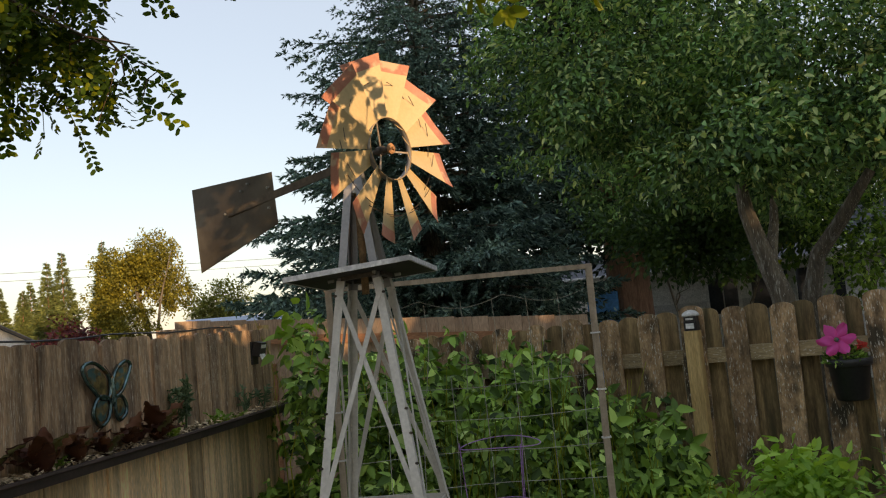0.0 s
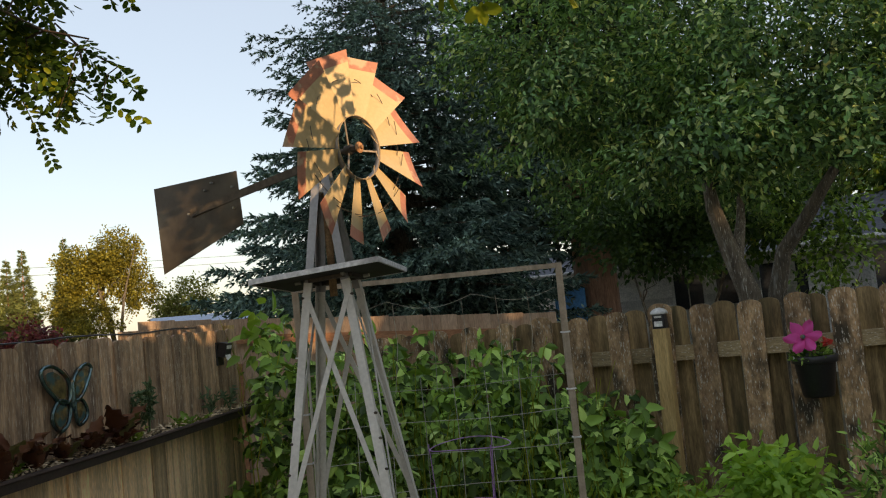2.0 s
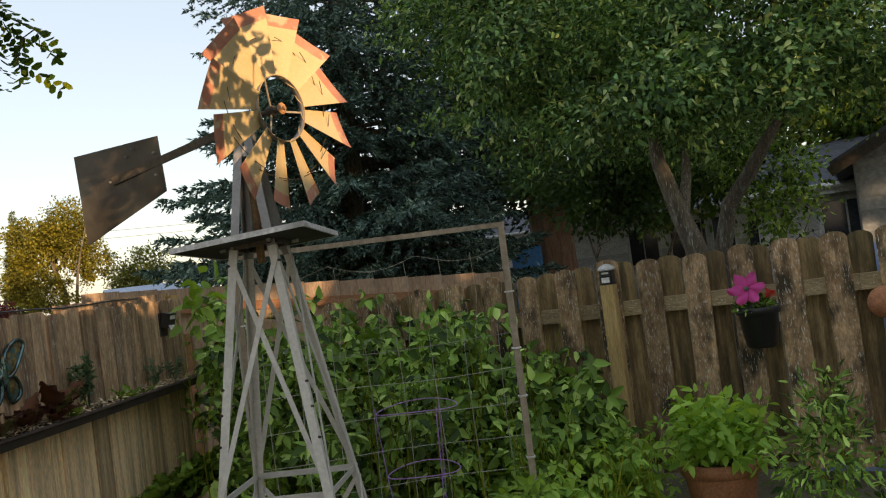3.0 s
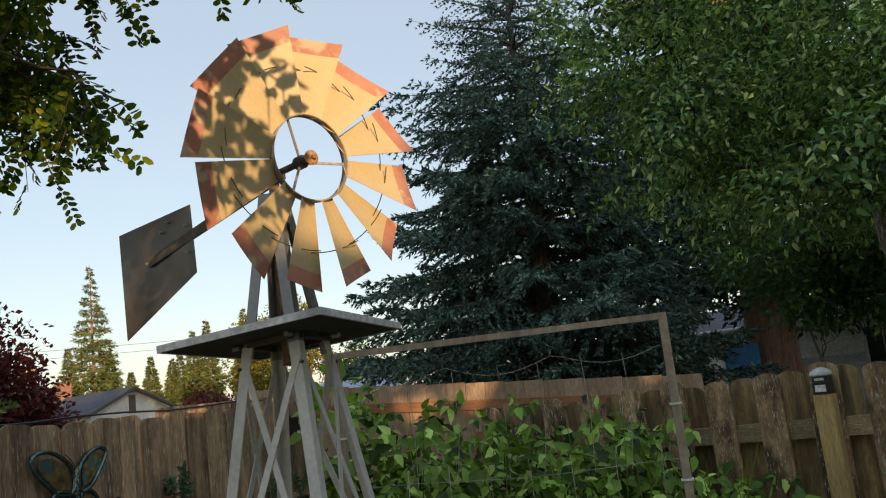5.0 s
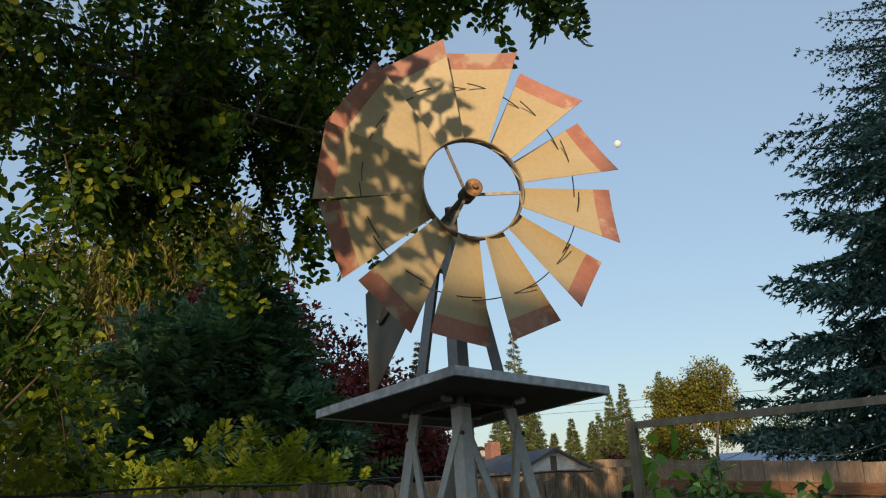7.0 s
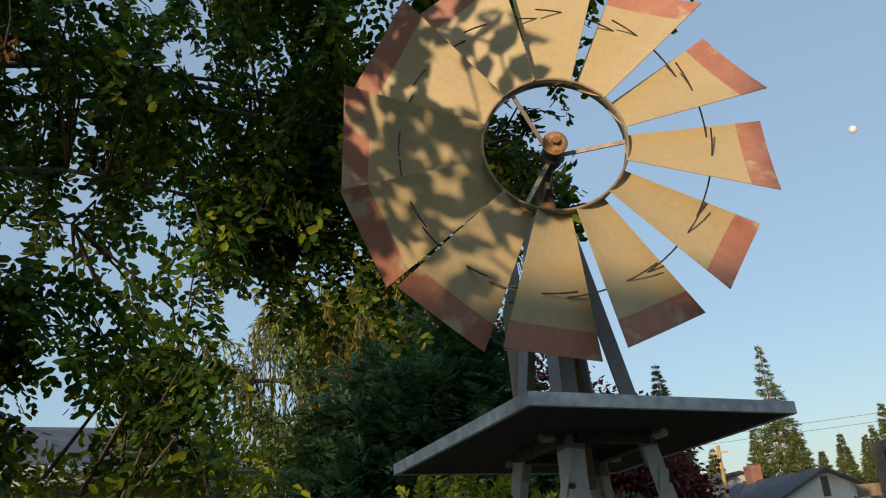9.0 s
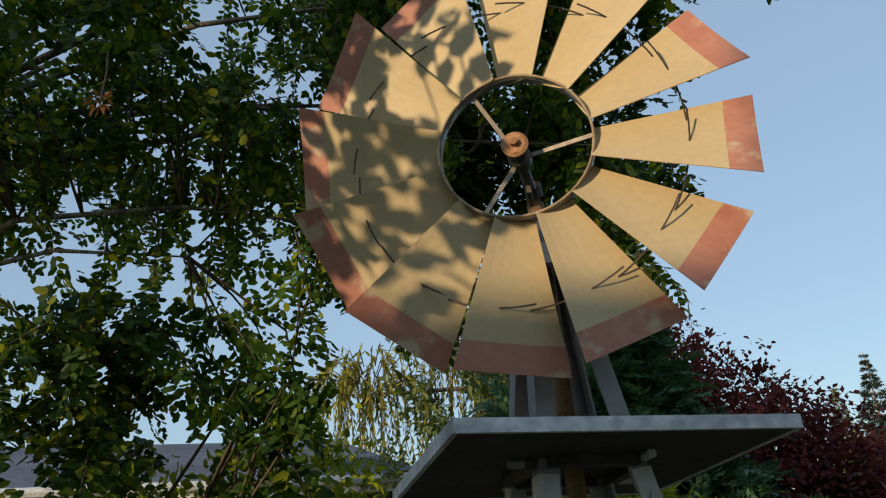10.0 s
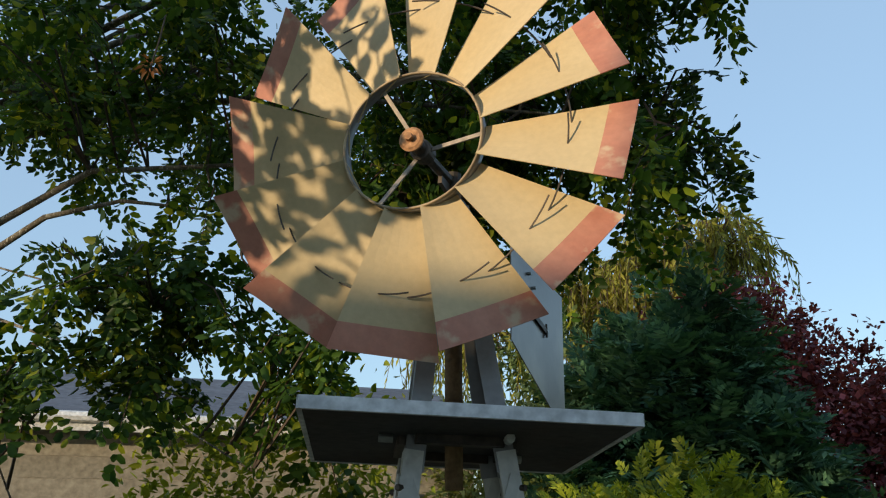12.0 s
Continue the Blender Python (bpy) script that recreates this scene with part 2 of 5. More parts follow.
BARK = surface("grey_brown_bark", (0.06, 0.048, 0.034), (0.20, 0.165, 0.115), 9, (3, 3, 0.7), 0.95, 1.0, 26,
               stain_or_sheen=(0.24, 0.23, 0.19), stain_or_sheen_scale=7, stain_or_sheen_low=0.58, stain_or_sheen_high=0.66, fleck=(0.42, 0.41, 0.34))
FIRBARK = surface("red_brown_bark", (0.22, 0.115, 0.07), (0.48, 0.275, 0.17), 6, (3, 3, 0.5), 0.95, 1.0, 20)
TWIG = surface("brown_twig", (0.055, 0.036, 0.022), (0.13, 0.085, 0.05), 20, (1, 1, 1), 0.8, 0.3, 60)
GRASS = surface("lawn_and_soil", (0.10, 0.095, 0.05), (0.22, 0.195, 0.12), 2.5, (1, 1, 1), 0.95, 0.8, 40,
                stain_or_sheen=(0.12, 0.09, 0.06), stain_or_sheen_scale=0.8, stain_or_sheen_low=0.5, stain_or_sheen_high=0.65)
SHINGLE = surface("grey_roof_shingle", (0.065, 0.073, 0.09), (0.13, 0.14, 0.165), 1.5, (1, 1, 1), 0.9, 0.5, 14)
METALROOF = surface("blue_metal_roof", (0.26, 0.34, 0.46), (0.36, 0.45, 0.58), 1, (1, 1, 1), 0.4, 0.05, 14, metal=0.4)
TANSIDING = surface("tan_siding", (0.30, 0.265, 0.20), (0.40, 0.355, 0.27), 1.5, (1, 1, 1), 0.75, 0.1, 20)
SIDING = surface("cream_siding", (0.50, 0.45, 0.36), (0.60, 0.54, 0.44), 1.5, (1, 1, 1), 0.75, 0.1, 20)
GREYSIDING = surface("grey_blue_siding", (0.30, 0.33, 0.36), (0.40, 0.43, 0.46), 1.5, (1, 1, 1), 0.75, 0.1, 20)
WHITEPAINT = surface("white_trim_paint", (0.68, 0.67, 0.63), (0.80, 0.79, 0.75), 4, (1, 1, 1), 0.6, 0.05, 30)
BRICK = surface("red_chimney_brick", (0.26, 0.11, 0.075), (0.40, 0.19, 0.13), 6, (1, 1, 1), 0.9, 0.4, 20)
DARKGLASS = surface("dark_window_glass", (0.02, 0.025, 0.03), (0.05, 0.06, 0.07), 2, (1, 1, 1), 0.08, 0, 20)
BLUEPL = surface("blue_tarpaulin", (0.04, 0.30, 0.68), (0.08, 0.42, 0.82), 3, (1, 1, 1), 0.5, 0.2, 20)
PALEBLUE = surface("pale_blue_panel", (0.28, 0.40, 0.66), (0.38, 0.50, 0.76), 3, (1, 1, 1), 0.6, 0.1, 20)
MOONMAT = surface("moon_dust", (0.70, 0.70, 0.68), (0.95, 0.95, 0.92), 0.12, (1, 1, 1), 1.0, 0, 1, vary=0)
MAGENTA = foliage("magenta_petal", (0.74, 0.055, 0.32), (0.90, 0.14, 0.46), 0.3)
REDPETAL = foliage("red_petal", (0.60, 0.05, 0.06), (0.75, 0.12, 0.10), 0.3)
# the odd yellow-green leaflets are painted as if caught by the sun
L_ELM = foliage("dark_green_leaflet", (0.020, 0.050, 0.011), (0.088, 0.168, 0.030), 0.45, 0.40, (0.27, 0.31, 0.03), 0.20)
# a lit copy of the leaflet green, yellowed for the sunlit bough
L_SUNLEAF = foliage("yellow_green_leaflet", (0.15, 0.21, 0.02), (0.30, 0.35, 0.04), 0.40)
# the pale odd leaves stand in for sunlit clusters
L_APPLE = foliage("soft_green_leaf", (0.012, 0.042, 0.018), (0.19, 0.39, 0.135), 0.22, 0.40, (0.46, 0.58, 0.24), 0.18)
L_SPRUCE = foliage("blue_green_needles", (0.014, 0.038, 0.034), (0.165, 0.29, 0.245), 0.08, 0.6, (0.27, 0.42, 0.35), 0.14)
L_FIR = foliage("dark_fir_needles", (0.016, 0.030, 0.018), (0.045, 0.07, 0.042), 0.10, 0.6)
L_BEAN = foliage("bean_leaf_green", (0.014, 0.046, 0.010), (0.25, 0.46, 0.085), 0.10, 0.42, (0.50, 0.72, 0.20), 0.16)
L_POTATO = foliage("fresh_green_leaf", (0.12, 0.27, 0.045), (0.33, 0.52, 0.11), 0.36, 0.45)
L_YELLOW = foliage("golden_green_leaf", (0.10, 0.10, 0.018), (0.30, 0.265, 0.045), 0.2)
L_FARCON = foliage("far_conifer_needles", (0.075, 0.11, 0.036), (0.19, 0.215, 0.07), 0.10, 0.7)
L_PLUM = foliage("maroon_plum_leaf", (0.075, 0.024, 0.030), (0.27, 0.065, 0.070), 0.3)
L_CEDAR = foliage("cedar_spray", (0.020, 0.060, 0.038), (0.10, 0.20, 0.10), 0.22, 0.6)
L_LIME = foliage("lime_shrub_leaf", (0.13, 0.19, 0.02), (0.35, 0.38, 0.04), 0.35)
L_WILLOW = foliage("willow_leaf", (0.17, 0.18, 0.03), (0.34, 0.33, 0.07), 0.35)
L_LETTUCE = foliage("red_lettuce_leaf", (0.060, 0.022, 0.018), (0.26, 0.105, 0.060), 0.2, 0.4, (0.14, 0.15, 0.06), 0.25)
L_KALE = foliage("blue_green_kale", (0.09, 0.17, 0.10), (0.20, 0.30, 0.18), 0.2, 0.5)
L_LAUREL = foliage("dark_laurel_leaf", (0.022, 0.062, 0.022), (0.11, 0.21, 0.07), 0.30, 0.4)
L_ALDER = foliage("grey_green_alder_leaf", (0.05, 0.09, 0.035), (0.19, 0.25, 0.10), 0.25)
L_BIRCH = foliage("pale_green_leaf", (0.10, 0.13, 0.035), (0.22, 0.24, 0.075), 0.3)
L_RUSSET = foliage("dead_brown_leaf", (0.30, 0.12, 0.04), (0.48, 0.22, 0.08), 0.3)

# ---------- building blocks ----------


class Shape:
    """Collects faces for one mesh."""

    def __init__(self):
        self.v, self.f = [], []

    def add(self, verts, faces):
        k = len(self.v)
        self.v += [tuple(p) for p in verts]
        self.f += [[k + i for i in face] for face in faces]
        return self

    def box(self, sx, sy, sz, m=None, bevel=0.0):
        """A box centred on m, its long edges softened."""
        m = m or Matrix()
        hx, hy, hz = sx / 2, sy / 2, sz / 2
        b = min(bevel, hx * 0.9, hy * 0.9)
        if b <= 0:
            ring = [(-hx, -hy), (hx, -hy), (hx, hy), (-hx, hy)]
        else:
            ring = [(-hx + b, -hy), (hx - b, -hy), (hx, -hy + b), (hx, hy - b), (hx - b, hy), (-hx + b, hy), (-hx, hy - b), (-hx, -hy + b)]
        n = len(ring)
        vs = [m @ Vector((x, y, z)) for z in (-hz, hz) for x, y in ring]
        fs = [[i, (i + 1) % n, n + (i + 1) % n, n + i] for i in range(n)] + [list(range(n))[::-1], list(range(n, 2 * n))]
        return self.add(vs, fs)

    def prism(self, outline, depth, m=None):
        """An outline in x, z, given thickness along y."""
        m = m or Matrix()
        n = len(outline)
        vs = [m @ Vector((x, y, z)) for y in (-depth / 2, depth / 2) for x, z in outline]
        fs = [[i, (i + 1) % n, n + (i + 1) % n, n + i] for i in range(n)] + [list(range(n)), list(range(n, 2 * n))[::-1]]
        return self.add(vs, fs)

    def tube(self, pts, radii, n=6, closed=False):
        pts = [Vector(p) for p in pts]
        if isinstance(radii, (int, float)):
            radii = [radii] * len(pts)
        count, rings = len(pts), []
        side = None
        for i, p in enumerate(pts):
            a = pts[(i - 1) % count] if closed or i else p
            b = pts[(i + 1) % count] if closed or i < count - 1 else p
            d = (b - a).normalized()
            if side is None:
                side = d.orthogonal().normalized()
            side = (side - d * side.dot(d)).normalized()
            up = d.cross(side)
            rings.append([p + (side * math.cos(2 * math.pi * j / n) + up * math.sin(2 * math.pi * j / n)) * radii[i] for j in range(n)])
        vs = [q for r in rings for q in r]
        fs = []
        for i in range(count if closed else count - 1):
            k = (i + 1) % count
            fs += [[i * n + j, i * n + (j + 1) % n, k * n + (j + 1) % n, k * n + j] for j in range(n)]
        if not closed:
            fs += [list(range(n))[::-1], list(range((count - 1) * n, count * n))]
        return self.add(vs, fs)

    def lathe(self, profile, n=24, m=None):
        """A profile of r, z turned about z."""
        m = m or Matrix()
        vs = [m @ Vector((r * math.cos(2 * math.pi * j / n), r * math.sin(2 * math.pi * j / n), z)) for r, z in profile for j in range(n)]
        fs = [[i * n + j, i * n + (j + 1) % n, (i + 1) * n + (j + 1) % n, (i + 1) * n + j] for i in range(len(profile) - 1) for j in range(n)]
        fs += [list(range(n))[::-1], list(range((len(profile) - 1) * n, len(profile) * n))]
        return self.add(vs, fs)

    def mesh(self, name, mat, smooth=False):
        me = bpy.data.meshes.new(name)
        me.from_pydata(self.v, [], self.f)
        me.materials.append(mat)
        if smooth:
            me.polygons.foreach_set("use_smooth", [True] * len(me.polygons))
        me.update()
        return me


def part(name, shape, mat, parent=None, label="", smooth=False):
    ob = new(name, shape.mesh(name, mat, smooth) if isinstance(shape, Shape) else shape)
    if parent:
        ob.parent = parent
    return tagged(ob, label)


def thing(name, label, category, at=(0, 0, 0), turn=0.0, group="", kind=""):
    ob = new(name)
    ob.empty_display_size = 0.1
    ob.matrix_basis = pose(*at, 0, 0, turn)
    return tagged(ob, label, category, group, kind)


def unit(a):
    return a / np.maximum(np.linalg.norm(a, axis=1, keepdims=True), 1e-9)


def leaf_mesh(name, P, D, N, L, W, mat, fold=0.25, curl=0.15, plain=False, oval=False):
    """One mesh of many leaves: base P, way D, face N, length L and width W each."""
    n = len(P)
    D = unit(D)
    S = unit(np.cross(D, N))
    U = np.cross(S, D)
    L, W = np.broadcast_to(L, n)[:, None], np.broadcast_to(W, n)[:, None] / 2
    far, wide = (0.76, 0.86) if oval else (0.66, 0.66)
    if plain:
        V = np.stack([P, P + D * L * 0.45 + S * W, P + D * L - U * L * curl, P + D * L * 0.45 - S * W], 1)
        k, polys, size = 4, np.array([0, 1, 2, 3]), 4
    else:
        V = np.stack([P, P + D * L * 0.25 + S * W * 0.90 + U * W * fold, P + D * L * far + S * W * wide + U * (W * fold - L * curl * 0.5),
                      P + D * L - U * L * curl, P + D * L * far - S * W * wide + U * (W * fold - L * curl * 0.5),
                      P + D * L * 0.25 - S * W * 0.90 + U * W * fold], 1)
        k, polys, size = 6, np.array([0, 1, 2, 3, 0, 3, 4, 5]), 4
    me = bpy.data.meshes.new(name)
    V = V.reshape(-1, 3)
    loops = (np.arange(n)[:, None] * k + polys[None]).ravel()
    me.vertices.add(len(V))
    me.vertices.foreach_set("co", V.astype(np.float32).ravel())
    me.loops.add(len(loops))
    me.loops.foreach_set("vertex_index", loops.astype(np.int32))
    count = len(loops) // size
    me.polygons.add(count)
    me.polygons.foreach_set("loop_start", (np.arange(count) * size).astype(np.int32))
    me.polygons.foreach_set("loop_total", np.full(count, size, np.int32))
    me.update(calc_edges=True)
    me.materials.append(mat)
    return me


def spread(rng, n):
    return unit(rng.normal(size=(n, 3)))

# ---------- ground and fences ----------
gs = Shape()
cells = [-1500, -300, -80, -30, -12, -6, -3, 0, 3, 6, 12, 30, 80, 300, 1500]
grid = [(x, y, 0.03 * noise.noise(Vector((x * 0.3, y * 0.3, 0))) if abs(x) < 30 and abs(y) < 30 else 0) for y in cells for x in cells]
k = len(cells)
gs.add(grid, [[j * k + i, j * k + i + 1, (j + 1) * k + i + 1, (j + 1) * k + i] for j in range(k - 1) for i in range(k - 1)])
tagged(part("ground", gs, GRASS), "dark garden soil and rough lawn", "ground", kind="structure")

rng = np.random.default_rng(7)


def board_mesh(name, w, h, t, top, mat, skew=0.0):
    """A fence board standing on z = 0: flat, dog-eared or round top, a hair warped."""
    if top == "round":
        arc = [(w / 2 * math.cos(a), h - w * 0.28 + w * 0.28 * math.sin(a)) for a in np.linspace(0, math.pi, 9)]
        outline = [(-w / 2, 0), (w / 2, 0), *arc]
    elif top == "ear":
        outline = [(-w / 2, 0), (w / 2, 0), (w / 2, h - 0.03), (w / 2 - 0.03, h), (-w / 2 + 0.03, h), (-w / 2, h - 0.03)]
    elif top == "worn":
        outline = [(-w / 2, 0), (w / 2, 0), (w / 2, h - 0.022), (w / 2 - 0.012, h - 0.006), (w / 2 - 0.035, h + skew), (-w / 2 + 0.035, h), (-w / 2 + 0.012, h - 0.007), (-w / 2, h - 0.020)]
    else:
        outline = [(-w / 2, 0), (w / 2, 0), (w / 2 + skew, h - 0.004), (-w / 2 + skew, h)]
    return Shape().prism(outline, t).mesh(name, mat)


# close-boarded fence with the trough
LF = (0.87, 2.93)
left_fence = thing("board_fence", "weathered brown close-boarded cedar garden fence", "fence", (*LF, 0), -135.8, kind="structure")
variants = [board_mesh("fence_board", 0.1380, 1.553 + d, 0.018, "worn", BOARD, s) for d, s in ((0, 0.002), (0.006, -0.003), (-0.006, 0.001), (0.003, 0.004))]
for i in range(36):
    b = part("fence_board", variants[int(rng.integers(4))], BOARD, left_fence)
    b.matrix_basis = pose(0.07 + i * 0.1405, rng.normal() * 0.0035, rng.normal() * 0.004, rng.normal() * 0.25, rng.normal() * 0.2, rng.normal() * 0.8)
for z in (0.35, 1.30):
    part("rail", Shape().box(5.0, 0.04, 0.085, pose(2.5, -0.032, z), 0.004), RAIL, left_fence)
part("back_board", Shape().box(1.25, 0.02, 0.11, pose(0.60, -0.065, 1.535, 0, 0.6, 0), 0.003), BOARD, left_fence, "extra board behind the fence top")
part("corner_post", Shape().box(0.09, 0.09, 1.58, pose(-0.02, -0.06, 0.79), 0.006), POSTWOOD, left_fence)
cable = [(0.45 + 0.25 * i, -0.03, 1.578 + 0.006 * math.sin(i * 1.7) - 0.0012 * i) for i in range(15)]
tagged(part("cable", Shape().tube([left_fence.matrix_basis @ Vector(p) for p in cable], 0.004, 6), BLACK), "black cable along the fence top", "cable")

# shadowbox fence with round-topped pickets
RF, STEP = (2.74, 1.78), 0.264
right_fence = thing("picket_fence", "mossy grey shadowbox fence with round-topped pickets", "fence", (*RF, 0), -66.5, kind="structure")
near_v = [board_mesh("picket", 0.139 + d, 1.30 + d, 0.02, "round", PICKET) for d in (0, 0.004, -0.005, 0.008)]
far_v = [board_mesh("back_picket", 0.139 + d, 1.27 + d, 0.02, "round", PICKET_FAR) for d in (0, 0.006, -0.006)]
for i in range(-6, 15):
    top = 1.422 + 0.005 * i
    a = part("picket", near_v[int(rng.integers(4))], PICKET, right_fence)
    a.matrix_basis = pose(0.07 + i * STEP + rng.normal() * 0.006, -0.046, top - 1.30 + rng.normal() * 0.008, 0, rng.normal() * 0.5, rng.normal() * 1.2)
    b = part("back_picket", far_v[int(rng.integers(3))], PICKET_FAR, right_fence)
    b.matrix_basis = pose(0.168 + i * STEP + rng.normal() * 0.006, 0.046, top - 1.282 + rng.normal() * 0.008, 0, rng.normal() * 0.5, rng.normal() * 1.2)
for x0, x1 in ((-1.65, 0.575), (0.665, 2.0), (2.0, 3.9)):
    for z in (1.125, 0.24):
        part("rail", Shape().box(x1 - x0, 0.070, 0.088, pose((x0 + x1) / 2, 0, z + 0.019 * (x0 + x1) / 2, 0, -1.1, 0), 0.004), RAIL, right_fence)
part("post", Shape().box(0.088, 0.088, 1.30, pose(0.62, -0.108, 0.65), 0.008), POSTWOOD, right_fence, "newer yellow-brown fence post")

solar = thing("solar_post_light", "small black and white solar light on a fence post", "solar light", right_fence.matrix_basis @ Vector((0.62, -0.108, 1.30)), -66.5)
part("body", Shape().box(0.078, 0.078, 0.055, pose(0, 0, 0.03), 0.008), BLACK, solar)
part("lens", Shape().box(0.050, 0.006, 0.032, pose(0, -0.041, 0.030), 0.002), WHITEPL, solar, "pale lens")
part("lamp_head", Shape().box(0.074, 0.074, 0.028, pose(0, 0, 0.072), 0.008), BLACK, solar)
part("panel", Shape().box(0.044, 0.006, 0.012, pose(0, -0.039, 0.073), 0.001), WHITEPL, solar)
part("cap", Shape().lathe([(0.052, 0.0), (0.054, 0.008), (0.046, 0.022), (0.028, 0.034), (0.008, 0.040)], 20, pose(0, 0, 0.088)), WHITEPL, solar, "rounded pale cap", smooth=True)

# neighbour's newer fence
nf_a, nf_b = Vector((0.75, 4.53, 0)), Vector((3.75, 2.95, 0))
nf_dir = nf_b - nf_a
nf = thing("cedar_fence", "tan cedar neighbour fence with an orange rail", "fence", nf_a, math.degrees(math.atan2(nf_dir.y, nf_dir.x)), kind="structure")
nf_v = [board_mesh("cedar_board", 0.138, 1.65 + d, 0.018, "flat", TANFENCE) for d in (0, 0.004)]
for i in range(int(nf_dir.length / 0.1405)):
    b = part("cedar_board", nf_v[i % 2], TANFENCE, nf)
    b.matrix_basis = pose(0.07 + i * 0.1405, 0, 0.04 - 0.0105 * i, 0, 0, rng.normal() * 0.5)
part("rail", Shape().box(nf_dir.length, 0.04, 0.07, pose(nf_dir.length / 2, -0.035, 1.41, 0, 4.2, 0), 0.004), ORANGERAIL, nf, "orange-brown rail")
for i in range(7):
    part("batten", Shape().box(0.05, 0.03, 1.2, pose(0.25 + i * 0.5, -0.028, 0.72 - 0.035 * i), 0.004), ORANGERAIL, nf)

# ---------- windmill ----------
mill = thing("garden_windmill", "garden windmill with tan red-tipped blades on a grey steel tower", "windmill")


def leg_r(z):
    return 0.088 + 0.19 * (1.65 - z)


def leg_at(q, z):
    a = radians(-90 + 90 * q)
    return Vector((leg_r(z) * math.cos(a) + 0.012 * (1.65 - z), leg_r(z) * math.sin(a), z))


def angle_iron(p0, p1, inward, w=0.0245, t=0.0032):
    """An L-section from p0 to p1, its corner outside and its flanges turned in."""
    s = Shape()
    d = (p1 - p0).normalized()
    out = (-Vector(inward)).normalized()
    out = (out - d * out.dot(d)).normalized()
    side = d.cross(out)
    u, v = (-out + side).normalized(), (-out - side).normalized()
    prof = [(0, 0), (w, 0), (w, t), (t, t), (t, w), (0, w)]
    vs = [p + out * w * 0.35 + u * a + v * b for p in (p0, p1) for a, b in prof]
    s.add(vs, [[i, (i + 1) % 6, 6 + (i + 1) % 6, 6 + i] for i in range(6)] + [[5, 4, 3, 0], [3, 2, 1, 0], [6, 9, 10, 11], [6, 7, 8, 9]])
    return s


def flat_bar(p0, p1, face, w=0.0145, t=0.003):
    d = (p1 - p0)
    z = d.normalized()
    y = (Vector(face) - z * z.dot(Vector(face))).normalized()
    x = y.cross(z)
    m = Matrix((x, y, z)).transposed().to_4x4()
    m.translation = (p0 + p1) / 2
    return Shape().box(w, t, d.length, m)


for q in range(4):
    a, b, c = leg_at(q, 0.0), leg_at(q, 0.98), leg_at(q, 1.985)
    inward = Vector((-a.x, -a.y, 0))
    leg = part("leg", angle_iron(a, leg_at(q, 1.645), inward), STEEL, mill)
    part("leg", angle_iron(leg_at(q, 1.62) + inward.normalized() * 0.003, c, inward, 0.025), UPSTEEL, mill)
    for z in (1.185, 1.10, 1.255, 1.60):
        p = leg_at(q, z)
        part("bolt", Shape().tube([p - inward.normalized() * 0.004, p - inward.normalized() * 0.013], 0.0042, 6), DARKIRON, leg)
    r = (q + 1) % 4
    face = (leg_at(q, 1) + leg_at(r, 1))
    face.z = 0
    fn = face.normalized()
    for z in (0.945, 0.40):
        part("cross_bar", flat_bar(leg_at(q, z), leg_at(r, z), fn, 0.018), STEEL, mill)
    for z0, z1 in ((1.615, 0.945), (0.92, 0.40)):
        part("brace", flat_bar(leg_at(q, z0) + fn * 0.004, leg_at(r, z1) + fn * 0.004, fn), STEEL, mill)
        part("brace", flat_bar(leg_at(r, z0) + fn * 0.008, leg_at(q, z1) + fn * 0.008, fn), STEEL, mill)

# the platform hangs a few degrees out of level
tilt = Matrix(((0.99974, 0.00093, -0.0230), (0.00093, 0.99671, 0.0810), (0.0230, -0.0810, 0.99645))).to_4x4()
PLAT = Matrix.Translation((0, 0, 1.664)) @ tilt @ pose(0, 0, 0, 0, 0, 45)
SIDE = 0.384
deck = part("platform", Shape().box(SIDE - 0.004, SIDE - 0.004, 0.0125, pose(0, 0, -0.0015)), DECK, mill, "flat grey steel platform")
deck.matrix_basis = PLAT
for q in range(4):
    e = part("rim", Shape().box(SIDE, 0.006, 0.015, pose(0, -SIDE / 2 + 0.001, -0.0015), 0.001), PLATE, deck)
    e.matrix_basis = pose(0, 0, 0, 0, 0, 90 * q)
for q in range(4):
    s = part("bracket", Shape().box(0.11, 0.016, 0.012, pose(0, -0.068, -0.013), 0.002), DARKIRON, deck)
    s.matrix_basis = pose(0, 0, 0, 0, 0, 90 * q)
    n = part("bolt", Shape().tube([(0.058, -0.082, -0.012), (0.058, -0.100, -0.012)], 0.006, 8), WIRE, deck)
    n.matrix_basis = pose(0, 0, 0, 0, 0, 90 * q)
part("mast", Shape().tube([(0, 0, 1.60), (0, 0, 2.02)], 0.012, 12), RUST, mill, "brown round mast", True)
part("mast_collar", Shape().tube([(0, 0, 1.915), (0, 0, 1.945)], 0.032, 12), STEEL, mill)
part("bearing", Shape().tube([(0, 0, 2.012), (0, 0, 2.042)], 0.012, 12), DARKIRON, mill)

# head: x forward along the shaft, z up
HUB = Vector((0.046, -0.139, 2.029))
AX = Vector((0.330, -0.944, 0.0)).normalized()
HEAD = Matrix((AX, Vector((0, 0, 1)).cross(AX), Vector((0, 0, 1)))).transposed().to_4x4()
HEAD.translation = HUB
part("shaft", Shape().tube([HEAD @ Vector((-0.20, 0, 0)), HEAD @ Vector((-0.004, 0, 0))], 0.0075, 10), DARKIRON, mill)

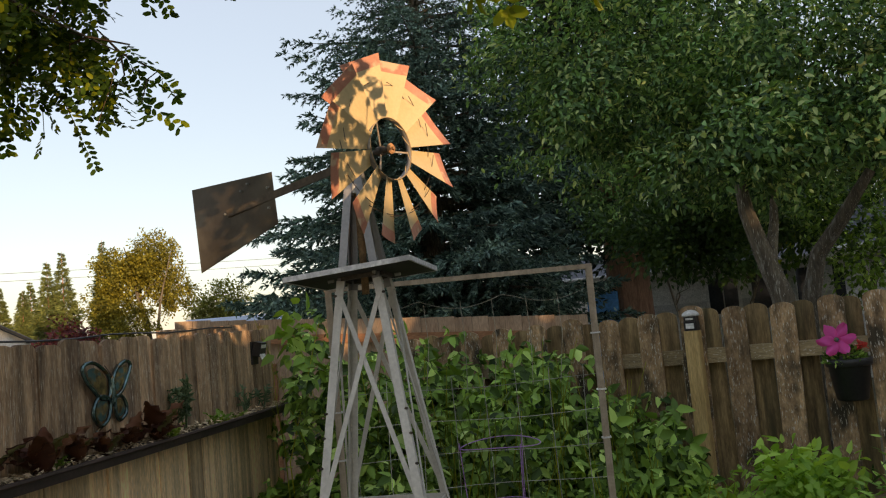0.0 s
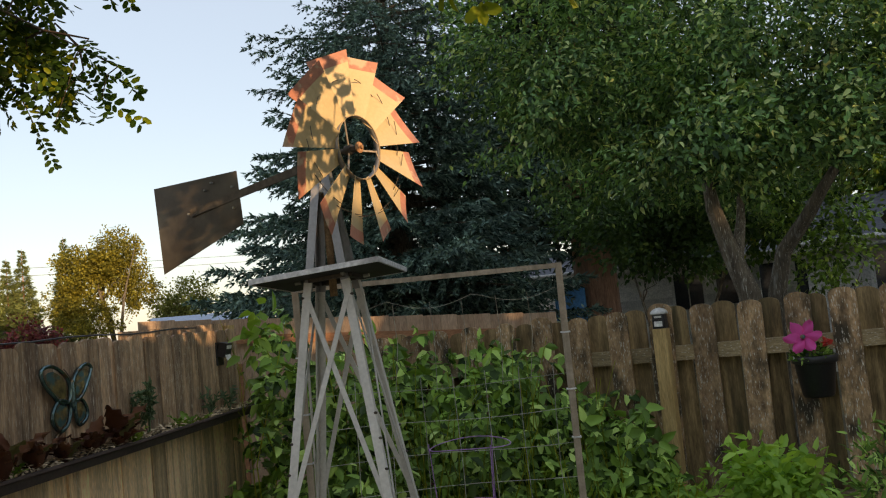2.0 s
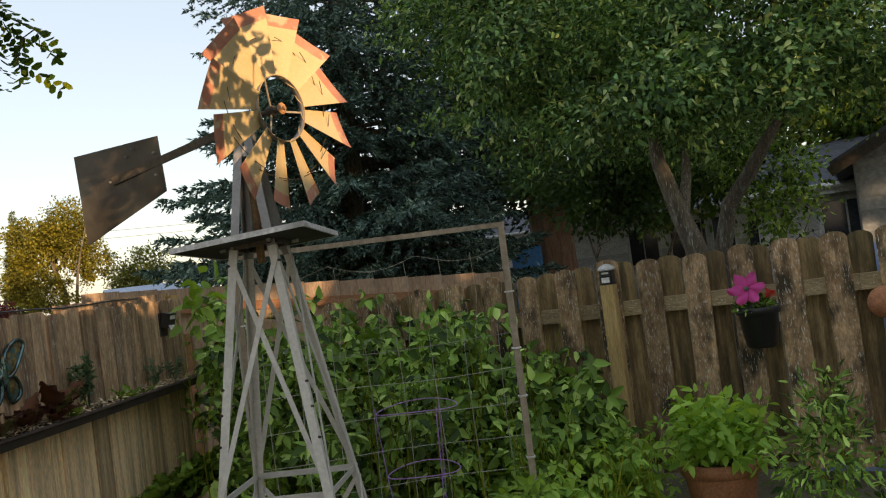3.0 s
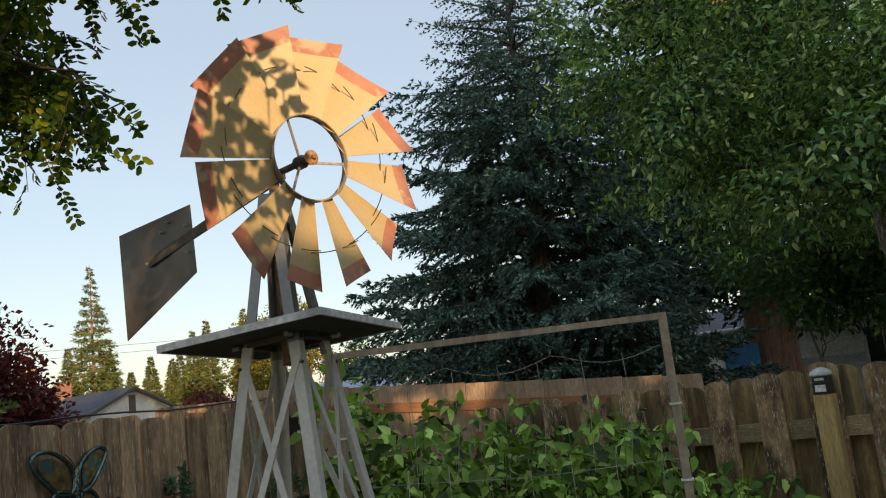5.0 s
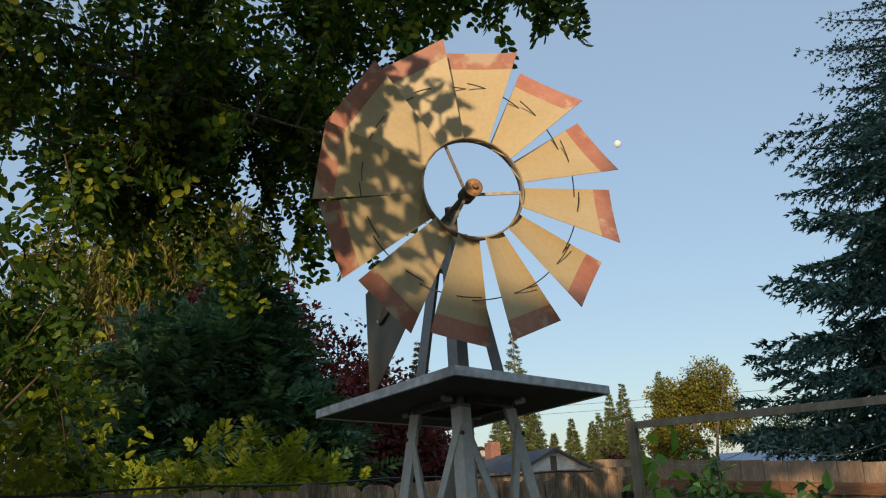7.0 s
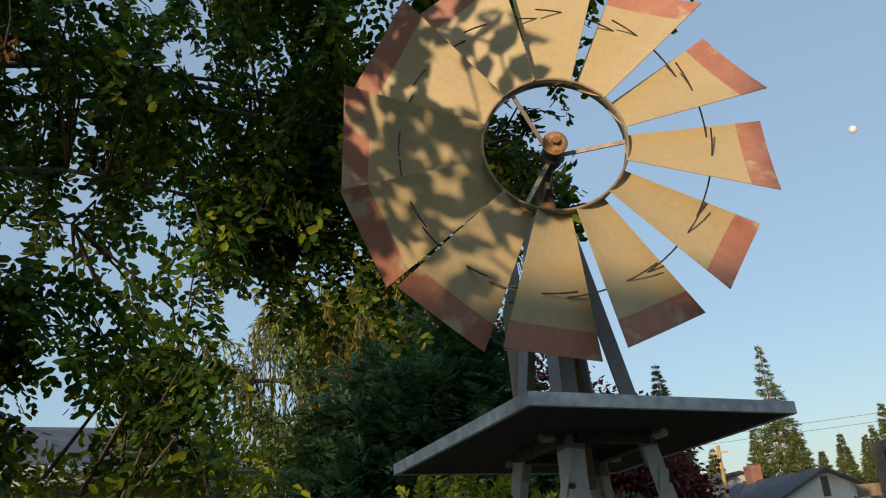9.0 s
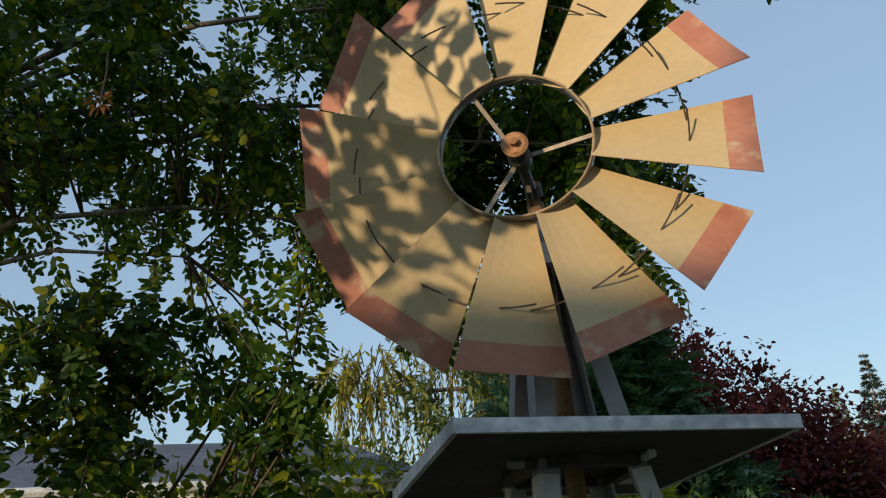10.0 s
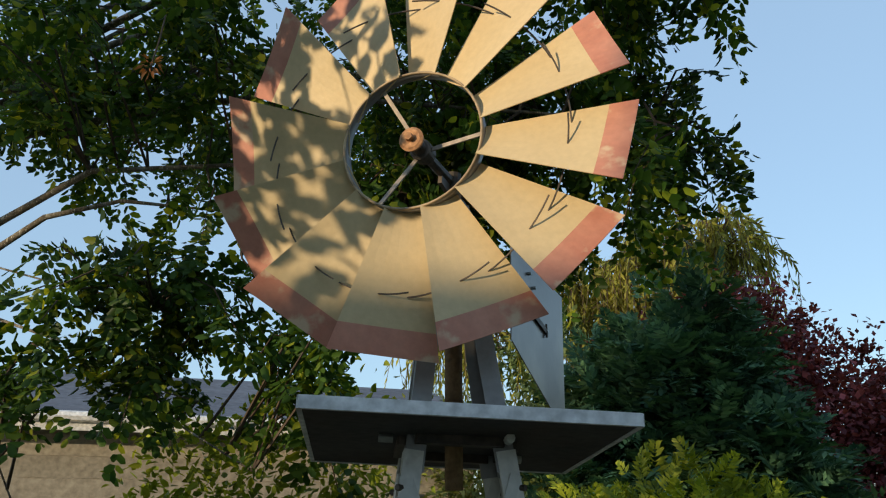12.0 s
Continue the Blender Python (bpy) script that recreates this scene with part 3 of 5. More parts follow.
wheel = part("wheel", Shape().tube([(-0.045, 0, 0), (0.004, 0, 0)], 0.0095, 16), DARKIRON, mill, "rusty wheel hub with spokes and twelve blades")
wheel.matrix_basis = HEAD
part("hub_cap", Shape().tube([(0.003, 0, 0), (0.008, 0, 0), (0.011, 0, 0)], [0.016, 0.017, 0.013], 20), HUBRUST, wheel, "rusty round hub cap")
part("hub_bolt", Shape().tube([(0.010, 0, 0), (0.019, 0, 0)], 0.0055, 6), HUBRUST, wheel)
RIN, ROUT, NB = 0.0945, 0.280, 12
band = Shape()
m = 48
ring = [[(x, r * math.cos(2 * math.pi * j / m), r * math.sin(2 * math.pi * j / m)) for j in range(m)] for x, r in ((-0.010, RIN), (0.007, RIN), (0.007, RIN + 0.0018), (-0.010, RIN + 0.0018))]
band.add([p for r in ring for p in r], [[a * m + j, a * m + (j + 1) % m, ((a + 1) % 4) * m + (j + 1) % m, ((a + 1) % 4) * m + j] for a in range(4) for j in range(m)])
inner = part("inner_ring", band, UPSTEEL, wheel, "narrow grey steel inner ring", True)
part("rolled_edge", Shape().tube([(0.008, (RIN + 0.0009) * math.cos(2 * math.pi * j / m), (RIN + 0.0009) * math.sin(2 * math.pi * j / m)) for j in range(m)], 0.0019, 6, True), RINGEDGE, inner, "tan rusty front edge", True)
for i in range(3):
    a = radians(-1 + 120 * i)
    w = Vector((0, math.cos(a), math.sin(a)))
    part("spoke", flat_bar(Vector((-0.030, 0, 0)) + w * 0.012, Vector((-0.004, 0, 0)) + w * RIN, Vector((1, 0, 0)), 0.0054, 0.0026), SPOKE, wheel)
part("hub_collar", Shape().tube([(-0.046, 0, 0), (-0.044, 0, 0), (-0.024, 0, 0), (-0.022, 0, 0)], [0.012, 0.015, 0.015, 0.012], 18), DARKIRON, wheel)
PITCH, SPLIT = radians(24), 0.245


def blade_piece(name, r0, r1, mat, lift=0.0):
    """A slice of a blade between two radii: slightly dished sheet, set at a pitch, its leading edge forward."""
    rows, cols, t = 6, 6, 0.0012
    vs, fs = [], []
    for side in (0, 1):
        for i in range(rows + 1):
            r = r0 + (r1 - r0) * i / rows
            half = 0.025 + (0.0690 - 0.025) * (r - RIN) / (ROUT - RIN)
            for j in range(cols + 1):
                u = -1 + 2 * j / cols
                dish = 0.003 * (u * u - 0.4)
                wy, wx = u * half, dish + lift - side * t
                x = wx * math.cos(PITCH) - wy * math.sin(PITCH)
                y = wx * math.sin(PITCH) + wy * math.cos(PITCH)
                vs.append((x, -y, r))
    n = (rows + 1) * (cols + 1)
    for i in range(rows):
        for j in range(cols):
            a = i * (cols + 1) + j
            q = [a, a + 1, a + cols + 2, a + cols + 1]
            fs += [q, [n + v for v in q[::-1]]]
    edge = [j for j in range(cols + 1)] + [i * (cols + 1) + cols for i in range(1, rows + 1)] + \
           [rows * (cols + 1) + j for j in range(cols - 1, -1, -1)] + [i * (cols + 1) for i in range(rows - 1, 0, -1)]
    fs += [[edge[i], n + edge[i], n + edge[(i + 1) % len(edge)], edge[(i + 1) % len(edge)]] for i in range(len(edge))]
    return Shape().add(vs, fs).mesh(name, mat)


blade_me, tip_me = blade_piece("blade", RIN - 0.002, SPLIT, BLADE), blade_piece("red_tip", SPLIT, ROUT, TIP)
rod = Shape().tube([(0.011 - 0.024 * s, 0.205 * math.sin(radians(-8 + 34 * s)), 0.205 * math.cos(radians(-8 + 34 * s))) for s in np.linspace(0, 1, 9)], 0.0012, 5)
rod_me = rod.mesh("tie_rod", DARKIRON)
for i in range(NB):
    b = part("blade", blade_me, BLADE, wheel, "tan painted steel blade with a red tip")
    b.matrix_basis = pose(0, 0, 0, 22 + 30 * i + rng.normal() * 0.5, 0, 0) @ pose(rng.normal() * 0.0015, 0, 0, 0, rng.normal() * 0.8, 0)
    part("red_tip", tip_me, TIP, b, "faded red painted tip")
    part("tie_rod", rod_me, DARKIRON, wheel).matrix_basis = pose(0, 0, 0, 22 + 30 * i, 0, 0)

# tail
boom0, boom1 = HEAD @ Vector((-0.10, 0, -0.006)), HEAD @ Vector((-0.745, -0.019, -0.088))
part("tail_boom", flat_bar(boom0, boom1, HEAD.to_3x3() @ Vector((0, 1, 0)), 0.026, 0.006), BOOM, mill, "brown flat tail boom")
T0, T1 = 0.545, 0.975
vane = Shape().prism([(-T0 + 0.014, -0.158), (-T0, 0.021), (-T1, 0.030), (-T1 + 0.024, -0.280)], 0.0022, pose(0, 0.006, 0))
tail = part("tail_vane", vane, TAIL, mill, "dark bronze sheet metal tail vane")
tail.matrix_basis = HEAD @ pose(0.034, -0.019, 0)
part("stiffener", flat_bar(Vector((-T0 - 0.01, 0.010, -0.062)), Vector((-0.80, 0.010, -0.090)), Vector((0, 1, 0)), 0.012, 0.004), DARKIRON, tail)
for x, z in ((-T0 - 0.02, -0.03), (-T0 - 0.02, -0.10), (-0.79, -0.088), (-T0 - 0.12, 0.0), (-0.70, -0.02)):
    part("bolt", Shape().tube([(x, -0.004, z), (x, 0.014, z)], 0.004, 6), WIRE, tail)
part("cross_pin", Shape().box(0.004, 0.004, 0.028, pose(-0.79, 0.011, -0.088)), DARKIRON, tail)

# ---------- trellis ----------
TL, TR = Vector((0.517, 1.297, 1.690)), Vector((1.512, 0.582, 1.690))
tw = TR - TL
tn = Vector((tw.y, -tw.x, 0)).normalized()
trellis = thing("garden_trellis", "weathered wooden trellis frame with wire netting", "trellis")
part("top_bar", flat_bar(TL - tw * 0.015, TR + tw * 0.012, tn, 0.023, 0.020), TRELLIS, trellis)
for p in (TL, TR):
    leg = part("post", flat_bar(Vector((p.x, p.y, 0)), p + Vector((0, 0, 0.012)), tn, 0.029, 0.024), TRELLIS, trellis)
    for z in (1.38, 1.12, 0.90, 0.62):
        part("tie", Shape().box(0.042, 0.034, 0.007, Matrix.Translation((p.x, p.y, z)) @ pose(0, 0, 0, 0, 0, math.degrees(math.atan2(tw.y, tw.x)))), WHITEPL, leg)
for i in range(8):
    z = 0.12 + i * 0.152
    part("wire", Shape().tube([TL.lerp(TR, s) + Vector((0, 0, z - 1.690 + 0.008 * math.sin(7 * s + i))) - tn * 0.012 for s in np.linspace(0, 1, 9)], 0.0016, 4), WIRE, trellis)
for i in range(8):
    s = (i + 0.5) / 8
    part("wire", Shape().tube([TL.lerp(TR, s + 0.006 * math.sin(z * 5 + i)).xy.to_3d() + Vector((0, 0, z)) - tn * 0.013 for z in np.linspace(0.10, 1.24, 6)], 0.0016, 4), WIRE, trellis)
sag = [TL.lerp(TR, s) + Vector((0, 0, -0.09 - 0.05 * abs(math.sin(s * 9.4)))) - tn * 0.01 for s in np.linspace(0.02, 0.98, 25)]
part("string", Shape().tube(sag, 0.0013, 4), STRING, trellis)
for i, s in enumerate((0.22, 0.36, 0.5, 0.62, 0.75, 0.87)):
    p = TL.lerp(TR, s)
    part("string", Shape().tube([p + Vector((0, 0, -0.11)), p + Vector((0.01, 0, -0.30)), p + Vector((0.012 * (-1) ** i, 0.02, -0.52))], 0.0013, 4), STRING, trellis)

# ---------- trees ----------


def limb(rng, p, d, length, r0, r1, bends=6, wander=0.18, pull=(0, 0, 0)):
    """Points and radii of a wandering limb."""
    pts, rad = [Vector(p)], [r0]
    d = Vector(d).normalized()
    for i in range(bends):
        d = (d + Vector(rng.normal(size=3)) * wander + Vector(pull) / bends).normalized()
        pts.append(pts[-1] + d * length / bends)
        rad.append(r0 + (r1 - r0) * (i + 1) / bends)
    return pts, rad


def along(pts, s):
    x = s * (len(pts) - 1)
    i = min(int(x), len(pts) - 2)
    return pts[i].lerp(pts[i + 1], x - i), (pts[i + 1] - pts[i]).normalized()


def pinnate(rng, P, D, pairs=6, rachis=0.17, L=0.040, W=0.019):
    """Leaflets of compound leaves that hang from points P along D."""
    out = [[], [], [], []]
    for p, d in zip(P, D):
        d = Vector(d).normalized()
        side = d.cross(Vector((0, 0, 1)))
        side = side.normalized() if side.length > 0.05 else Vector((1, 0, 0))
        side = Matrix.Rotation(rng.uniform(-1.2, 1.2), 3, d) @ side
        nrm = d.cross(side)
        size = rng.uniform(0.75, 1.2)
        length = rachis * size
        for i in range(pairs):
            s = (i + 1) / (pairs + 0.5)
            q = Vector(p) + d * length * s + Vector((0, 0, -0.25 * length * s * s))
            for sg in (-1, 1):
                out[0].append(q)
                out[1].append(side * sg + d * 0.35 + Vector(rng.normal(size=3)) * 0.22 + Vector((0, 0, -0.25)))
                out[2].append(nrm + Vector(rng.normal(size=3)) * 0.3)
                out[3].append(size * rng.uniform(0.8, 1.15))
        out[0].append(Vector(p) + d * length)
        out[1].append(d + Vector((0, 0, -0.3)))
        out[2].append(nrm)
        out[3].append(size)
    P2, D2, N2 = (np.array([tuple(v) for v in a]) for a in out[:3])
    s = np.array(out[3])
    return P2, D2, N2, L * s, W * s


def blob_points(rng, blobs, n, clump=0.25, per=14, shell=0.0):
    """Clumped points in a union of ellipsoids, denser towards the rim."""
    vol = np.array([r[0] * r[1] * r[2] for _, r in blobs]) ** 0.65
    pts, mid = [], []
    for c, r in blobs:
        share = int(n * (r[0] * r[1] * r[2]) ** 0.65 / vol.sum() / per) + 1
        u = spread(rng, share) * (shell + (1 - shell) * rng.random((share, 1)) ** 0.45)
        centres = np.array(c) + u * np.array(r)
        pts.append(np.repeat(centres, per, 0) + np.clip(rng.normal(size=(share * per, 3)), -1.7, 1.7) * clump * rng.uniform(0.5, 1.2, (share, 1)).repeat(per, 0))
        mid.append(np.repeat(np.array(c)[None], share * per, 0))
    return np.concatenate(pts), np.concatenate(mid)


def leafy_tree(name, label, category, base, stems, blobs, n, leaf, L, W, bark, seed, clump=0.25, per=14, plain=True, droop=0.3, group="", face=0.0, limbs=8, hollow=0.0):
    """A tree: tapered stems with limbs that reach into the crown, and a crown of clumped leaves."""
    rng = np.random.default_rng(seed)
    t = thing(name, label, category, group=group)
    ends = []
    for d, length, r0 in stems:
        if isinstance(d, list):
            pts, rad = [Vector(p) for p in d], list(np.linspace(r0, r0 * 0.4, len(d)))
        else:
            pts, rad = limb(rng, base, d, length, r0, r0 * 0.16, 7, 0.07)
        part("trunk", Shape().tube(pts, rad, 9), bark, t)
        ends.append((pts, r0 * 0.5))
    P, mid = blob_points(rng, blobs, n, clump, per)
    if hollow:
        keep = np.array([noise.noise(Vector(p) * hollow) > -0.06 for p in P])
        P, mid = P[keep], mid[keep]
    for i in range(min(limbs, 4 + len(blobs) * 2)):
        pts, r = ends[i % len(ends)]
        a, d = along(pts, rng.uniform(0.55, 0.9))
        goal = min((Vector(P[int(rng.integers(len(P)))]) for _ in range(8)), key=lambda g: (g - a).length)
        mids = a.lerp(goal, 0.5) + Vector(rng.normal(size=3)) * 0.12 * (goal - a).length
        curve = [a, a.lerp(mids, 0.5) + Vector(rng.normal(size=3)) * 0.05, mids, mids.lerp(goal, 0.55), goal]
        part("limb", Shape().tube(curve, [r * 0.55, r * 0.40, r * 0.27, r * 0.16, r * 0.05], 6), bark, t)
    out = unit(P - mid) + rng.normal(size=P.shape) * 0.8 + np.array((0, 0, -droop))
    N = rng.normal(size=P.shape) * 0.6 + np.array((0, 0, 1.0)) + unit(P - mid) * face
    size = rng.uniform(0.7, 1.25, len(P))
    part("crown", leaf_mesh("crown", P, out, N, L * size, W * size, leaf, plain=plain), leaf, t)
    return t


def conifer(name, label, base, H, R, leaf, bark, seed, whorls=24, arms=8, twigs=9, tuft=0.16, width=0.035, bare=0.06, droop=0.35, group="", power=0.85, tufts=2, stout=0.09, ragged=0.0):
    """A conifer: whorls of drooping boughs whose side twigs carry crossed needle tufts."""
    rng = np.random.default_rng(seed)
    t = thing(name, label, "conifer tree", base, group=group)
    part("trunk", Shape().tube([(0, 0, 0), (0, 0, H * 0.5), (0, 0, H)], [R * stout, R * stout * 0.6, 0.01], 9), bark, t)
    boughs = Shape()
    P, D, N, L = [], [], [], []
    for w in range(whorls):
        f = bare + (1 - bare) * (w / whorls) ** 0.95
        reach0 = R * (1 - f) ** power + 0.02 * R
        for a in range(arms):
            az = 2 * math.pi * (a + rng.uniform(-0.35, 0.35)) / arms + w * 1.9
            reach = reach0 * rng.uniform(0.72 - ragged, 1.12)
            z0 = f * H + rng.uniform(-0.5, 0.5) * H / whorls
            o = Vector((math.cos(az), math.sin(az), 0))
            side = Vector((-o.y, o.x, 0))
            lift = 0.25 * f
            curve = [o * reach * s + Vector((0, 0, z0 + reach * ((lift) * s - droop * s * s * 1.3 + droop * 0.95 * s ** 3.0))) for s in np.linspace(0, 1, 6)]
            boughs.tube(curve, [reach * 0.016 + 0.006, reach * 0.012 + 0.004, reach * 0.009 + 0.003, reach * 0.006 + 0.002, 0.003, 0.002], 4)
            nt = max(4, int(twigs * reach / R) + 3)
            for i in range(nt):
                s = 0.18 + 0.82 * (i + rng.random()) / nt
                q, d = along(curve, min(s, 0.999))
                tl = reach * 0.36 * (1.12 - s) + tuft * 0.7 * min(1, 0.25 + 2 * (1 - f))
                for sg in (-1, 1):
                    way = (side * sg * rng.uniform(0.6, 1.0) + d * 0.75 + Vector((0, 0, rng.uniform(-0.55, 0.05)))).normalized()
                    steps = max(2, int(tl / (tuft * 0.5)))
                    for j in range(steps):
                        u = (j + 0.3) / steps
                        base_p = q + way * tl * u + Vector((0, 0, -0.18 * tl * u * u))
                        for kk in range(tufts):
                            P.append(base_p)
                            D.append(way + Vector(rng.normal(size=3)) * 0.42 + Vector((0, 0, -0.12)))
                            N.append(rng.normal(size=3))
                            L.append(tuft * rng.uniform(0.7, 1.25) * (1.1 - 0.3 * u) * (0.4 + 0.6 * min(1, 2.2 * (1 - f))))
    tagged(part("bough", boughs, bark, t), kind="stuff")
    P, D, N = (np.array([tuple(v) for v in a]) for a in (P, D, N))
    L = np.array(L)
    part("crown", leaf_mesh("crown", P, D, N, L, L * width / tuft, leaf, plain=True, curl=0.05), leaf, t)
    return t


# the compound-leaved tree whose crown hangs over the fence and the windmill
rng = np.random.default_rng(21)
elm = thing("locust_tree", "broad tree with dark green compound leaves overhanging the fence", "tree")
trunk_pts, trunk_rad = limb(rng, (-3.7, -0.1, 0), (0.06, 0.06, 1), 3.6, 0.15, 0.10, 8, 0.05)
part("trunk", Shape().tube(trunk_pts, trunk_rad, 12), BARK, elm, smooth=True)
CROWN = [((-1.65, 1.5, 3.6), (1.45, 1.2, 0.92)), ((-0.75, 1.6, 3.6), (0.85, 0.75, 0.55)), ((0.20, 1.25, 3.62), (0.70, 0.5, 0.33)),
         ((-2.25, 0.75, 3.30), (0.85, 0.75, 0.36)), ((-1.10, 1.5, 2.75), (0.55, 0.5, 0.40)), ((-1.85, 0.75, 2.35), (0.40, 0.40, 0.45)), ((-1.40, 1.40, 2.92), (0.50, 0.5, 0.34)),
         ((-1.40, 1.00, 2.12), (0.34, 0.28, 0.34)), ((-0.58, 1.95, 2.88), (0.36, 0.4, 0.34)), ((-0.38, 1.40, 2.66), (0.18, 0.25, 0.24)), ((-1.75, 0.25, 2.10), (0.34, 0.36, 0.42)),
         ((-2.05, 0.45, 3.42), (0.85, 0.6, 0.36)), ((-1.15, 0.86, 1.74), (0.20, 0.18, 0.15)), ((-2.95, 0.2, 3.45), (0.65, 0.55, 0.42))]
SHARE = np.array((0.20, 0.14, 0.07, 0.078, 0.08, 0.048, 0.060, 0.020, 0.05, 0.018, 0.026, 0.058, 0.006, 0.03))
twig_wood = Shape()
anchors, ways = [], []
mains = []
for goal in ((-1.72, 0.9, 2.66), (-1.0, 1.7, 3.2), (0.3, 1.3, 3.5), (-0.3, 1.6, 3.6), (-2.3, 0.5, 2.4), (-1.6, 1.5, 4.2), (-2.2, 1.0, 3.5), (-1.2, 1.2, 2.7), (-1.9, 0.7, 2.3), (-1.42, 0.80, 1.72), (-1.82, 0.30, 1.58), (-0.6, 1.95, 3.0), (-0.32, 1.45, 2.8)):
    goal = Vector(goal)
    high = goal.z > 2.75
    a, d = along(trunk_pts, rng.uniform(0.88, 1.0) if high else rng.uniform(0.55, 0.8))
    mids = a.lerp(goal, 0.5) + Vector((0, 0.25 if high else 0, 0.42 if high else 0.14)) + Vector(rng.normal(size=3)) * 0.10
    curve = [a, a.lerp(mids, 0.5) + Vector(rng.normal(size=3)) * 0.05, mids, mids.lerp(goal, 0.5) + Vector(rng.normal(size=3)) * 0.05, goal]
    fat = 0.28 if goal.z < 1.7 else 0.45 if goal.z < 2.5 else 1.0
    part("limb", Shape().tube(curve, [0.024 * fat, 0.017 * fat, 0.012 * fat, 0.008 * fat, 0.003], 7), BARK, elm, smooth=True)
    mains.append(curve)
count = 0
while count < 585:
    c, r = CROWN[int(rng.choice(len(CROWN), p=SHARE / SHARE.sum()))]
    u = spread(rng, 1)[0] * rng.random() ** 0.4
    end = Vector(np.array(c) + u * np.array(r))
    if noise.noise(end * 4.2) < 0.0:
        continue
    count += 1
    main = min(mains, key=lambda m: min((q - end).length for q in m))
    start = min((along(main, s)[0] for s in np.linspace(0.25, 0.999, 16)), key=lambda q: (q - end).length)
    if (start - end).length > 1.1:
        start = end + (start - end).normalized() * 1.1
    mids = start.lerp(end, 0.5) + Vector((0, 0, 0.07)) + Vector(rng.normal(size=3)) * 0.06
    curve = [start, mids, mids.lerp(end, 0.6), end + Vector((0, 0, -0.08))]
    twig_wood.tube(curve, [0.006, 0.004, 0.003, 0.0015], 4)
    for kk in range(7):
        q, d = along(curve, 0.25 + 0.75 * (kk + rng.random()) / 7)
        anchors.append(q)
        ways.append(d * 0.5 + Vector(rng.normal(size=3)) * 0.7 + Vector((0, 0, -0.55)))
tagged(part("twig", twig_wood, TWIG, elm), kind="stuff")
Pn = pinnate(rng, anchors, ways, 6, 0.145, 0.040, 0.023)
part("crown", leaf_mesh("crown", *Pn, L_ELM, fold=0.2, oval=True), L_ELM, elm, "hanging dark green leaflets")

# a low bough over the path, in the last sun
rng = np.random.default_rng(24)
bough = thing("leafy_bough", "sunlit yellow-green bough reaching over the garden path", "bough")
bw = Shape()
b_anchor, b_way = [], []
main = [Vector(p) for p in ((-3.62, -0.08, 3.2), (-2.6, -0.35, 3.35), (-1.5, -0.62, 3.15), (-0.95, -0.95, 2.77), (-0.58, -1.08, 2.55), (-0.25, -1.16, 2.43))]
bw.tube(main, [0.03, 0.024, 0.018, 0.012, 0.007, 0.003], 6)
for i in range(26):
    q, d = along(main, 0.68 + 0.32 * rng.random())
    end = q + Vector((rng.uniform(-0.22, 0.12), rng.uniform(-0.16, 0.14), rng.uniform(-0.34, 0.0)))
    bw.tube([q, q.lerp(end, 0.5) + Vector((0, 0, 0.04)), end], [0.004, 0.003, 0.0015], 4)
    for kk in range(3):
        b_anchor.append(q.lerp(end, 0.45 + 0.25 * kk))
        b_way.append(Vector(rng.normal(size=3)) * 0.5 + Vector((0, 0, -0.8)))
for tip in ((-0.17, -1.25, 2.07), (-0.12, -1.28, 2.05), (-0.27, -1.13, 2.03), (-0.31, -1.09, 2.09)):
    tip = Vector(tip)
    top = tip + Vector((rng.normal() * 0.03, rng.normal() * 0.02, 0.15))
    bw.tube([main[5].lerp(main[4], rng.random() * 0.5), top + Vector((0, 0, 0.12)), top], [0.004, 0.003, 0.0015], 4)
    b_anchor.append(top)
    b_way.append(tip - top)
# its second arm, out of view, added to dapple the wheel
arm = [main[2], Vector((-1.15, -1.1, 3.08)), Vector((-0.80, -1.5, 2.90)), Vector((-0.50, -1.66, 2.66)), Vector((-0.40, -1.68, 2.44))]
bw.tube(arm, [0.014, 0.011, 0.008, 0.005, 0.002], 6)
for cx, cz, many in ((-0.43, 2.37, 9), (-0.41, 2.20, 8), (-0.33, 2.08, 7), (-0.30, 2.24, 5), (-0.35, 2.45, 5)):
    q, d = along(arm, 0.9)
    heart = Vector((cx, -1.68, cz))
    bw.tube([q, q.lerp(heart, 0.5) + Vector((-0.03, 0, 0.03)), heart], [0.004, 0.003, 0.002], 4)
    for kk in range(many):
        b_anchor.append(heart + Vector(rng.normal(size=3)) * 0.030 + Vector((0, 0, 0.06)))
        b_way.append(Vector((rng.normal() * 0.7, rng.normal() * 0.3, -0.8)))
part("branch", bw, TWIG, bough)
part("foliage", leaf_mesh("foliage", *pinnate(rng, b_anchor, b_way, 4, 0.13, 0.052, 0.030), L_SUNLEAF, fold=0.2, oval=True), L_SUNLEAF, bough)

dead = thing("dead_leaf_cluster", "small clump of dry orange-brown leaves on a twig", "dead leaves", (-1.44, 0.32, 2.905))
u = spread(rng, 34)
part("leaves", leaf_mesh("leaves", u * 0.022, u + np.array((0, 0, -0.7)), spread(rng, 34), rng.uniform(0.018, 0.036, 34), rng.uniform(0.008, 0.015, 34), L_RUSSET), L_RUSSET, dead)
part("twig", Shape().tube([(0, 0, 0), (-0.02, 0.03, 0.12), (-0.09, 0.08, 0.26), (-0.2, 0.12, 0.40)], 0.003, 4), TWIG, dead)

